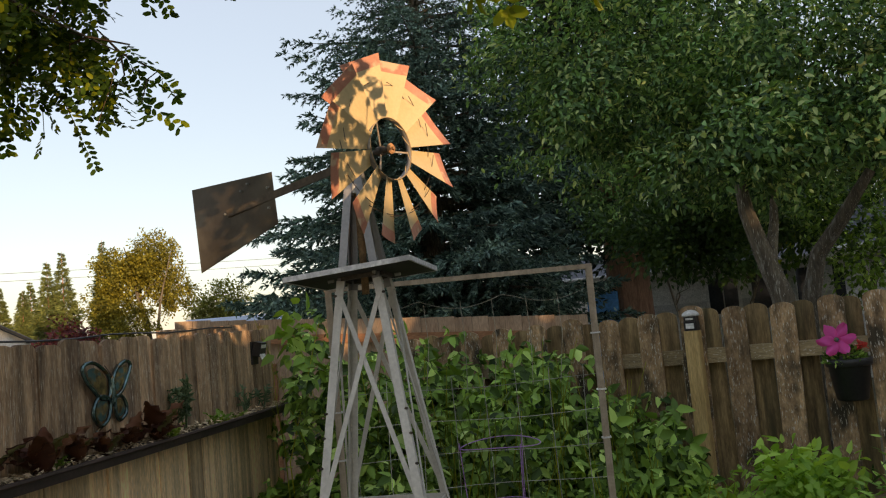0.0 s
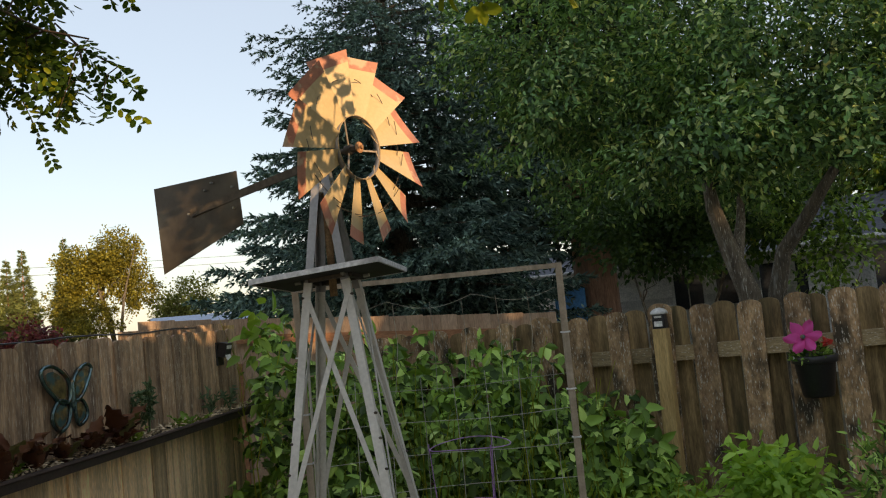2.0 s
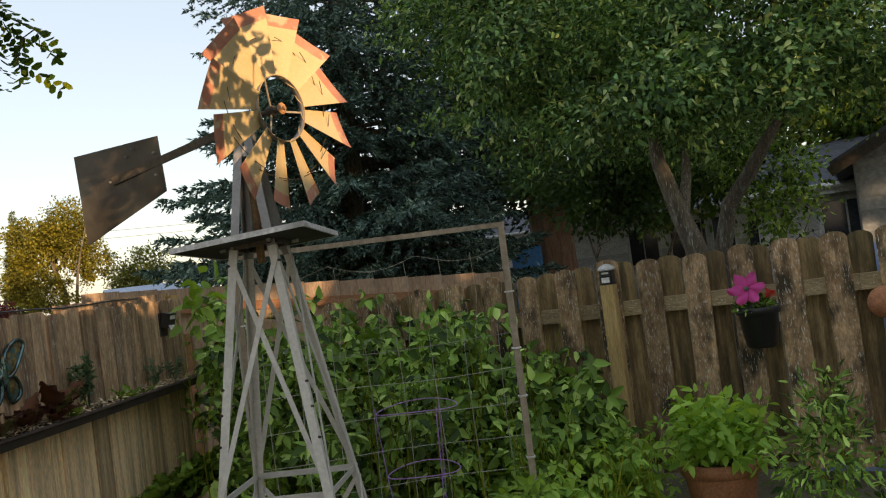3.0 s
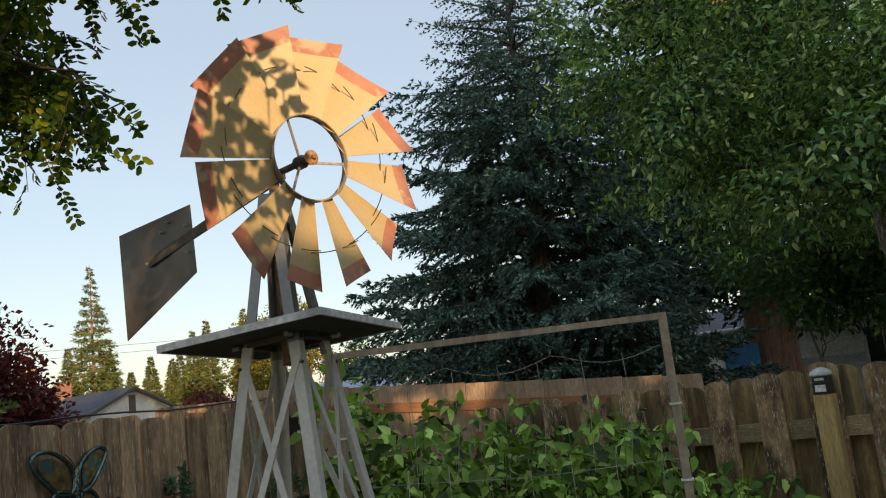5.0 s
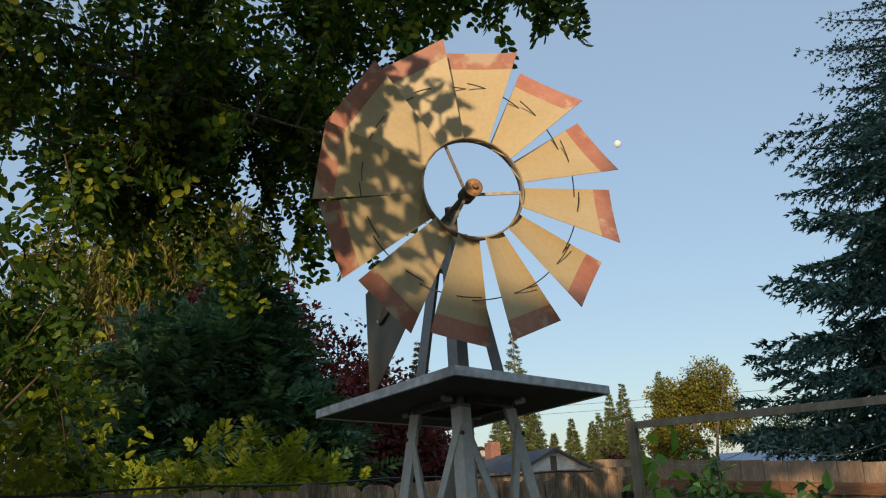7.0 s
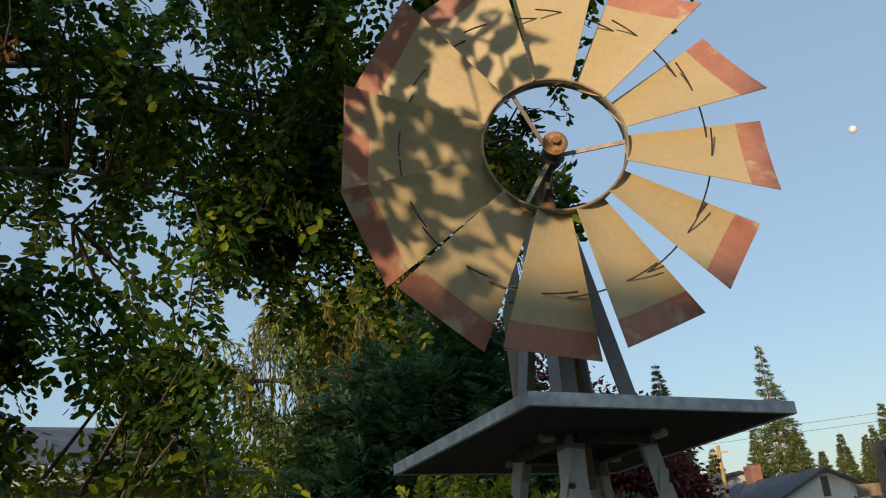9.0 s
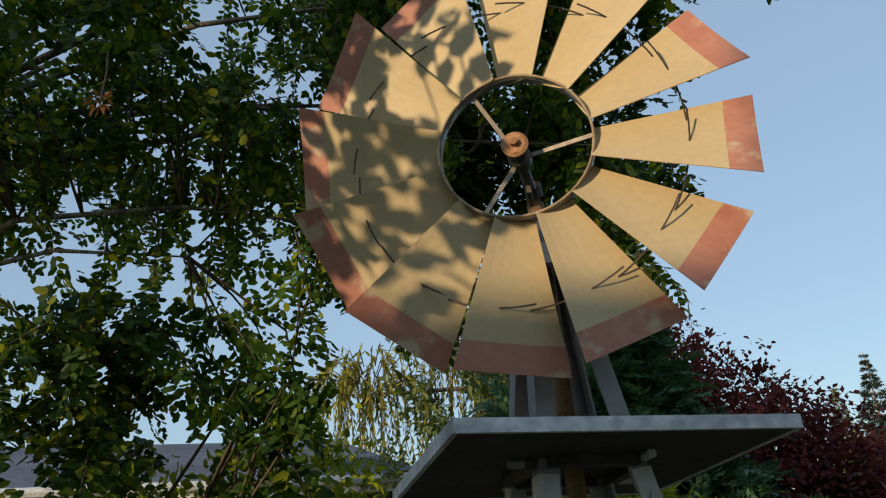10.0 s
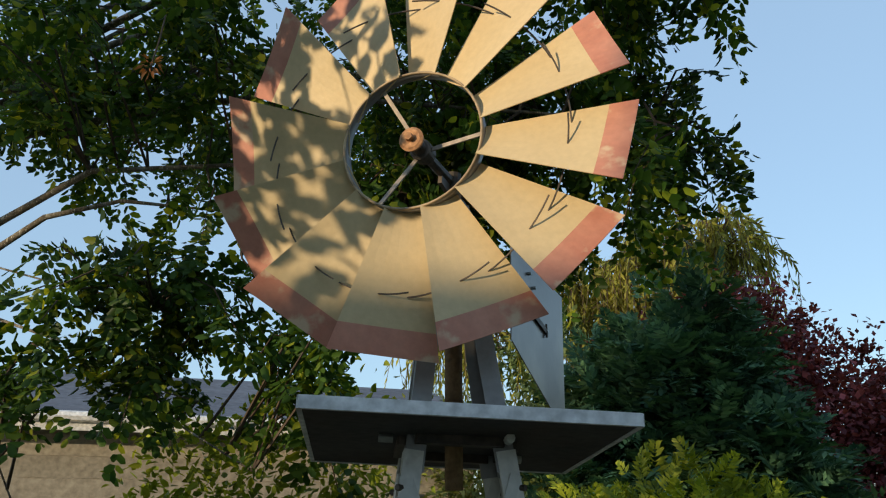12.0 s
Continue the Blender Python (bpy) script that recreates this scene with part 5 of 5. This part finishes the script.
def ruffled(shape, r, base, way, L, W):
    """A lettuce leaf: a channelled blade that widens, curls over and is wavy along its edge."""
    way = Vector(way).normalized()
    side = way.cross(Vector((0, 0, 1)))
    side = side.normalized() if side.length > 0.05 else Vector((1, 0, 0))
    up = side.cross(way)
    ph = r.uniform(0, 6)
    rows, cols = 12, 6
    vs = []
    for i in range(rows + 1):
        u = i / rows
        half = W / 2 * (0.20 + 0.80 * math.sin(math.pi * min(1, 0.12 + 0.80 * u)) ** 1.2)
        for j in range(cols + 1):
            v = -1 + 2 * j / cols
            wave = 0.20 * W * abs(v) ** 1.5 * math.sin(23 * u + ph + 2.6 * v) * min(1, 2 * u)
            vs.append(Vector(base) + way * (L * u * (1 - 0.12 * v * v)) + side * half * v + up * (0.22 * W * v * v - 0.30 * L * u ** 2.6 + wave))
    shape.add(vs, [[i * (cols + 1) + j, i * (cols + 1) + j + 1, (i + 1) * (cols + 1) + j + 1, (i + 1) * (cols + 1) + j] for i in range(rows) for j in range(cols)])


def rosette(name, label, category, s, out, z, n, L, W, leaf, rise=0.8, seed=1, fold=0.35):
    r = np.random.default_rng(seed)
    t = on_fence(name, label, category, s, out, z)
    sh = Shape()
    for i in range(n):
        a = i * 2.4 + r.random()
        k = r.uniform(0.6, 1.15)
        ruffled(sh, r, (math.cos(a) * 0.01, math.sin(a) * 0.01, r.uniform(-0.01, 0.01)), (math.cos(a), math.sin(a) * 0.7, rise + r.normal() * 0.5), L * k, W * k)
    part("leaves", sh, leaf, t, smooth=True)
    return t


for i, (s, L) in enumerate(((1.55, 0.20), (1.72, 0.15), (1.96, 0.13), (2.10, 0.17), (2.36, 0.19), (2.62, 0.19), (2.84, 0.18))):
    tagged(rosette("red_lettuce", "dark red lettuce growing in the fence trough", "lettuce", s, 0.080 + 0.02 * (-1) ** i, 1.066, 9, L * 1.05, L * 0.44, L_LETTUCE, 1.5, 60 + i), group="lettuces in the trough")
for i, (s, L) in enumerate(((1.44, 0.09), (0.98, 0.08), (0.90, 0.09), (0.72, 0.06), (2.30, 0.07))):
    tagged(rosette("seedling", "small pale green seedling in the fence trough", "seedling", s, 0.10, 1.062, 7, L, L * 0.42, L_POTATO, 0.9, 90 + i), group="seedlings in the trough")
for i in range(6):
    tagged(rosette("green_lettuce", "fresh green lettuce in the lower trough", "lettuce", 0.12 + i * 0.13, 0.09, 0.44, 12, 0.20, 0.12, L_POTATO, 1.3, 110 + i), group="green lettuces")


def frilly(name, label, s, z, h, n, seed):
    r = np.random.default_rng(seed)
    t = on_fence(name, label, "herb", s, 0.08, z)
    stem = Shape()
    P, D = [], []
    for i in range(5):
        pts, rad = limb(r, (0, 0, 0), (r.normal() * 0.3, r.normal() * 0.15, 1), h * r.uniform(0.6, 1), 0.004, 0.0015, 4, 0.12)
        stem.tube(pts, rad, 4)
        for k in range(n):
            q, d = along(pts, r.uniform(0.35, 1))
            P.append(q)
            D.append(d * 0.6 + Vector(r.normal(size=3)) * 0.8)
    part("stem", stem, L_KALE, t)
    P, D = (np.array([tuple(v) for v in a]) for a in (P, D))
    part("leaves", leaf_mesh("leaves", P, D, r.normal(size=P.shape), r.uniform(0.02, 0.045, len(P)), r.uniform(0.010, 0.022, len(P)), L_KALE, 0.4, 0.3), L_KALE, t)


frilly("kale", "frilly blue-green kale in the fence trough", 1.26, 1.062, 0.30, 60, 5)
frilly("herb", "small feathery herb in the fence trough", 0.58, 1.065, 0.17, 12, 6)
frilly("herb", "small feathery herb in the fence trough", 0.31, 1.065, 0.17, 11, 7)

# butterfly
fly = on_fence("butterfly_ornament", "teal metal butterfly ornament hung on the fence", "ornament", 1.80, 0.022, 1.295)


def fly_pt(x, y, out=0.0):
    return Vector((-(x - 205) * 0.00132, out, (230 - y) * 0.00105))


for name, loop in (("upper_wing", ((198, 165), (175, 118), (112, 76), (55, 88), (66, 140), (108, 190), (140, 222), (188, 228))),
                   ("lower_wing", ((188, 232), (140, 215), (108, 245), (98, 292), (132, 335), (172, 318), (192, 270))),
                   ("upper_wing", ((215, 160), (238, 112), (290, 82), (322, 100), (300, 150), (262, 208), (222, 226))),
                   ("lower_wing", ((222, 232), (256, 226), (282, 262), (280, 304), (240, 328), (222, 290)))):
    pts = [fly_pt(x, y, 0.012) for x, y in loop]
    smooth_pts = []
    for i in range(len(pts)):
        a, b, c, d = pts[i - 1], pts[i], pts[(i + 1) % len(pts)], pts[(i + 2) % len(pts)]
        smooth_pts += [0.5 * (2 * b + (c - a) * t + (2 * a - 5 * b + 4 * c - d) * t * t + (3 * b - a - 3 * c + d) * t ** 3) for t in (0, 0.33, 0.66)]
    wing = part(name, Shape().tube(smooth_pts, 0.0085, 8, True), TEAL, fly, "thick teal glazed wing outline", True)
    mid = sum(smooth_pts, Vector()) / len(smooth_pts)
    n = len(smooth_pts)
    part("wing_panel", Shape().add([mid.lerp(p, 0.72) for p in smooth_pts] + [mid + Vector((0, 0.004, 0))], [[i, (i + 1) % n, n] for i in range(n)]), AMBERGLASS, wing, "mottled amber panel")
part("body", Shape().tube([fly_pt(205, y, 0.016) for y in (138, 150, 165, 185, 205, 225, 250, 268)], [0.006, 0.011, 0.009, 0.013, 0.012, 0.011, 0.008, 0.004], 10), TEAL, fly, "ribbed body", True)
for i in range(7):
    part("rib", Shape().tube([fly_pt(205, 160 + i * 13, 0.016), fly_pt(205, 166 + i * 13, 0.016)], [0.014, 0.014], 10), TEAL, fly)
part("tail", Shape().tube([fly_pt(x, y, 0.010) for x, y in ((140, 338), (118, 350), (105, 372), (98, 392))], [0.008, 0.008, 0.010, 0.008], 8), TEAL, fly, smooth=True)
for sg in (-1, 1):
    part("feeler", Shape().tube([fly_pt(205 + sg * k * 9, 140 - k * 16 + k * k, 0.014) for k in range(5)], 0.0022, 5), DARKIRON, fly)

wl = on_fence("solar_wall_light", "black solar wall light on the fence", "solar light", 0.255, 0.012, 1.410)
part("back_plate", Shape().box(0.095, 0.014, 0.140, pose(0, 0, 0, 0, 0, 0), 0.004), BLACK, wl)
part("hood", Shape().prism([(-0.044, 0.066), (0.044, 0.066), (0.044, -0.02), (-0.044, -0.02)], 0.05, pose(0, 0.032, 0, -14, 0, 0)), BLACK, wl)
part("lens", Shape().box(0.074, 0.006, 0.044, pose(0, 0.058, -0.022, 24, 0, 0), 0.002), WHITEPL, wl, "pale lens")
part("panel", Shape().box(0.070, 0.004, 0.022, pose(0, 0.066, 0.036, -14, 0, 0), 0.001), WHITEPL, wl, "pale sensor strip")

# hanging pot with the large flower
PK = right_fence.matrix_basis
pot = thing("hanging_pot", "black plastic flower pot hung on the picket fence", "flower pot", PK @ Vector((1.475, -0.170, 0.865)), -66.5)
part("body", Shape().lathe([(0.076, 0.0), (0.083, 0.01), (0.108, 0.19), (0.112, 0.195), (0.092, 0.195), (0.087, 0.17)], 28), BLACK, pot, smooth=True)
part("rim", Shape().lathe([(0.112, 0.185), (0.121, 0.190), (0.123, 0.225), (0.116, 0.230), (0.108, 0.215)], 28), BLACK, pot, smooth=True)
part("soil", Shape().lathe([(0.105, 0.205), (0.06, 0.212), (0.004, 0.215)], 20), SOIL, pot)
part("hook", Shape().box(0.05, 0.02, 0.09, pose(0, 0.125, 0.19), 0.003), BLACK, pot)
part("label_tag", Shape().box(0.016, 0.002, 0.022, pose(-0.09, -0.080, 0.22)), WHITEPL, pot)
flower = thing("petunia", "large magenta five-petalled flower over green leaves", "flower", PK @ Vector((1.46, -0.20, 1.075)), -66.5)
FM = pose(-0.02, -0.05, 0.125, 62, 12, -10)
for i in range(6):
    a = radians(18 + 60 * i)
    pet = Shape()
    rows = []
    for u in np.linspace(0, 1, 7):
        wdt = 0.032 * math.sin(math.pi * min(1, 0.10 + 0.82 * u)) ** 0.8
        r = 0.010 + 0.092 * u
        rows.append([FM @ (Matrix.Rotation(a, 4, "Z") @ Vector((r, v * wdt, 0.016 * u * u - 0.012 * v * v + 0.010 * math.sin(5 * u + 3 * v + i)))) for v in (-1, -0.5, 0, 0.5, 1)])
    pet.add([p for r in rows for p in r], [[i2 * 5 + j, i2 * 5 + j + 1, (i2 + 1) * 5 + j + 1, (i2 + 1) * 5 + j] for i2 in range(6) for j in range(4)])
    part("petal", pet, MAGENTA, flower, smooth=True)
part("throat", Shape().lathe([(0.002, -0.02), (0.014, 0.004), (0.010, 0.010), (0.002, 0.012)], 12, FM), AMBERGLASS, flower, "dark throat")
part("stem", Shape().tube([FM @ Vector((0, 0, -0.01)), Vector((0.0, -0.02, 0.06)), Vector((0.0, 0.0, -0.01))], 0.004, 5), L_BEAN, flower)
k = 130
u = spread(rng, k)
u[:, 2] = np.abs(u[:, 2])
part("leaves", leaf_mesh("leaves", u * np.array((0.085, 0.075, 0.06)), u + rng.normal(size=(k, 3)) * 0.4, rng.normal(size=(k, 3)), 0.045, 0.022, L_BEAN), L_BEAN, flower)
part("red_bloom", leaf_mesh("red_bloom", spread(rng, 16) * 0.012 + np.array((0.10, -0.02, 0.085)), spread(rng, 16), spread(rng, 16), 0.035, 0.022, REDPETAL), REDPETAL, flower, "small red bloom")
ball = thing("round_ornament", "round terracotta ornament on the picket fence", "ornament", PK @ Vector((2.11, -0.11, 1.05)), -66.5)
part("ball", Shape().lathe([(0.085 * math.sin(a) + 1e-3, -0.07 * math.cos(a)) for a in np.linspace(0, math.pi, 13)], 24, pose(0, 0, 0, 90, 0, 0)), TERRACOTTA, ball, smooth=True)
part("hanger", Shape().tube([(0, 0.06, 0.09), (0, 0.085, 0.14)], 0.003, 5), DARKIRON, ball)

# tomato cage
cage = thing("tomato_cage", "purple wire tomato cage among the vines", "plant support", (1.11, 0.86, 0))
for z, r in ((0.915, 0.185), (0.63, 0.165), (0.34, 0.13)):
    part("hoop", Shape().tube([(r * math.cos(a), r * math.sin(a), z + 0.008 * math.sin(2 * a)) for a in np.linspace(0, 2 * math.pi, 29)[:-1]], 0.0026, 5, True), PURPLE, cage)
for i in range(3):
    a = radians(20 + 120 * i)
    part("upright", Shape().tube([(0.19 * math.cos(a), 0.19 * math.sin(a), 0.93), (0.17 * math.cos(a), 0.17 * math.sin(a), 0.63), (0.10 * math.cos(a), 0.10 * math.sin(a), 0)], 0.0026, 5), PURPLE, cage)

# ---------- vines and pots ----------


def vine_patch(name, label, line, back, n, leaf, L, W, seed, front=-0.06, top_jit=0.10, stems=40):
    """Climbing plants along a line of (x, y, height), a given depth away from the path."""
    r = np.random.default_rng(seed)
    t = thing(name, label, "vines", kind="stuff")
    pts = np.array(line)
    seg = np.r_[0, np.cumsum(np.linalg.norm(np.diff(pts[:, :2], axis=0), axis=1))]
    per = 16
    k = n // per
    s = r.uniform(0, seg[-1], k)
    base = np.stack([np.interp(s, seg, pts[:, q]) for q in range(3)], 1)
    w = front + (back - front) * r.random(k) ** 0.75
    away = np.array((0.52, 0.855))
    foot = base[:, :2] + away * w[:, None]
    h = base[:, 2] * (1 + top_jit * np.sin(s * 9.0) + r.normal(size=k) * 0.06) * r.uniform(0.45, 1.0, k) ** 0.5
    lean = r.normal(size=(k, 2)) * 0.10
    u = r.random((k, per)) ** 0.7
    u[:, 0] = 1.0
    wob = 0.04 * np.sin(u * 7 + s[:, None] * 13)
    P = np.stack([foot[:, :1] + lean[:, :1] * u + wob, foot[:, 1:] + lean[:, 1:] * u - wob * 0.6, h[:, None] * u], 2).reshape(-1, 3)
    n = len(P)
    P = P + np.clip(r.normal(size=(n, 3)), -2, 2) * np.array((0.045, 0.045, 0.025))
    base = np.repeat(base, per, 0)
    run = np.repeat(s, per)
    hollow = np.array([noise.noise(Vector((a * 4.6, h * 4.2, seed * 3.7))) for a, h in zip(run, P[:, 2])]) < 0.04
    P[hollow, :2] += away * (back * (0.65 + 0.35 * r.random((int(hollow.sum()), 1))))
    D = r.normal(size=(n, 3)) * 0.75 + np.array((-0.35, -0.6, -0.45))
    N = r.normal(size=(n, 3)) * 0.60 + np.array((-0.22, -0.40, 0.85))
    size = r.uniform(0.42, 1.25, n)
    S = unit(np.cross(D, N))
    stalk = unit(D) * (L * 0.45 * size)[:, None]
    P3 = np.concatenate([P + stalk, P + stalk * 0.8, P + stalk * 0.8])
    D3 = np.concatenate([unit(D), unit(D) * 0.45 + S, unit(D) * 0.45 - S]) + r.normal(size=(3 * n, 3)) * 0.15 + np.array((0, 0, -0.15))
    N3 = np.concatenate([N, N, N]) + r.normal(size=(3 * n, 3)) * 0.2
    size = np.concatenate([size, size * 0.85, size * 0.85])
    part("foliage", leaf_mesh("foliage", P3, D3, N3, L * size, W * size, leaf, 0.3, 0.2), leaf, t)
    st = Shape()
    for i in range(stems):
        j = int(r.integers(n))
        x, y, hh = base[j]
        ww = front + (back - front) * r.random()
        x, y = x + away[0] * ww, y + away[1] * ww
        st.tube([(x, y, 0), (x + r.normal() * 0.05, y + r.normal() * 0.05, hh * 0.5), (x + r.normal() * 0.09, y + r.normal() * 0.09, hh * r.uniform(0.9, 1.12))], [0.005, 0.004, 0.0015], 4)
    part("stems", st, L_LIME, t)
    return t


vine_patch("bean_vines", "dense green climbing bean vines on wire netting", ((0.66, 2.36, 1.50), (0.86, 2.12, 1.42), (1.10, 1.85, 1.33), (1.40, 1.55, 1.25), (1.85, 1.22, 1.22), (2.20, 0.98, 0.95), (2.45, 0.72, 0.62)),
           0.60, 4700, L_BEAN, 0.090, 0.056, 3)
vine_patch("bean_vines", "green vines climbing through the trellis netting", ((0.56, 1.45, 1.05), (0.95, 1.12, 1.02), (1.5, 0.75, 0.95), (1.9, 0.62, 0.70)), 0.35, 900, L_BEAN, 0.080, 0.048, 4, 0.02)
vine_patch("low_plants", "low bright green leafy plants along the fence", ((1.25, 0.42, 0.50), (1.75, 0.30, 0.55), (2.15, 0.45, 0.56), (2.35, 0.55, 0.42)), 0.40, 1300, L_POTATO, 0.065, 0.034, 5, -0.05, 0.15, 30)
leafy_tree("bean_tip", "tall bean shoot with large pale leaves", "vine", (0.70, 2.28, 0), [((0, 0, 1), 1.5, 0.006)], [((0.74, 2.25, 1.52), (0.07, 0.07, 0.12))], 20, L_POTATO, 0.10, 0.075, L_LIME, 9, 0.05, 4, False)


def clay_pot(name, label, at, r, h, mat, leaf, seed, n, spreadv, L, W):
    t = thing(name, label, "plant pot", at)
    part("pot", Shape().lathe([(r * 0.66, 0), (r * 0.70, 0.01), (r * 0.92, h * 0.80), (r * 0.93, h * 0.82), (r * 1.0, h * 0.82), (r * 1.0, h), (r * 0.90, h), (r * 0.86, h * 0.86)], 32), mat, t, smooth=True)
    part("soil", Shape().lathe([(r * 0.88, h * 0.90), (r * 0.4, h * 0.93), (0.004, h * 0.93)], 20), SOIL, t)
    leafy_tree("potted_plant", "bushy green plant growing in a clay pot", "plant", (at[0], at[1], at[2] + h * 0.9), [((0, 0, 1), 0.22, 0.006), ((0.3, 0.2, 1), 0.2, 0.005)],
                       [((at[0], at[1], at[2] + h + spreadv * 0.55), (spreadv, spreadv, spreadv * 0.7))], n, leaf, L, W, L_LIME, seed, 0.05, 8, False, group="potted plants")
    return t


clay_pot("terracotta_pot", "round terracotta pot standing on the soil", (2.62, 0.36, 0.0), 0.20, 0.37, TERRACOTTA, L_POTATO, 51, 760, 0.25, 0.075, 0.045)
clay_pot("pale_clay_pot", "pale pink clay pot standing among the vines", (1.96, 1.10, 0.0), 0.20, 0.30, PINKPOT, L_POTATO, 52, 520, 0.26, 0.075, 0.045)
leafy_tree("tomato_plant", "feathery green plant beside the picket fence", "plant", (2.55, -0.30, 0), [((0, 0, 1), 0.6, 0.008), ((0.2, 0.1, 1), 0.55, 0.007)], [((2.55, -0.28, 0.42), (0.28, 0.28, 0.34)), ((2.6, -0.22, 0.66), (0.16, 0.16, 0.16))],
           900, L_BEAN, 0.06, 0.020, L_LIME, 53, 0.05, 8, False)

# unseen tall trees, added beyond the house behind the camera to keep the last sun off all but a low band
for i, x in enumerate((-4.6, -0.8, 3.2, 7.2)):
    leafy_tree("sun_block_tree", "unseen tall broad tree added behind the path to block the sun", "tree", (x, -16.0, 0), [((0.0, 0, 1), 7.0, 0.18)],
               ([((-6.2, -16, 8.0), (2.4, 1.8, 3.7)), ((-4.2, -16, 8.7), (2.0, 1.8, 3.1))] if x < -1 else [((x, -16, 9.2), (2.5, 1.8, 2.7)) if x == 3.2 else ((x, -16, 8.0), (2.5, 1.8, 3.7)), ((x + 1.5, -16.5, 7.4), (2.0, 1.6, 3.1))]) + ([((-2.3, -16, 6.2), (1.5, 1.0, 1.2)), ((-3.3, -16, 5.85), (1.5, 0.6, 0.85)), ((-1.9, -16, 1.7), (1.6, 1.0, 1.05))] if x == -0.8 else []) + ([((x + (2.0 if x < 0 else 1.5), -16, 3.95), (2.2, 1.2, 1.6))] if x > -1 else [((x - 0.4, -16, 1.6), (2.4, 1.2, 1.2))]), (4300 if x == 3.2 else 7200 if x == -0.8 else 5600), L_ELM, 0.42, 0.28, BARK, 61 + i, 0.38, 12, True, group="trees behind the house")
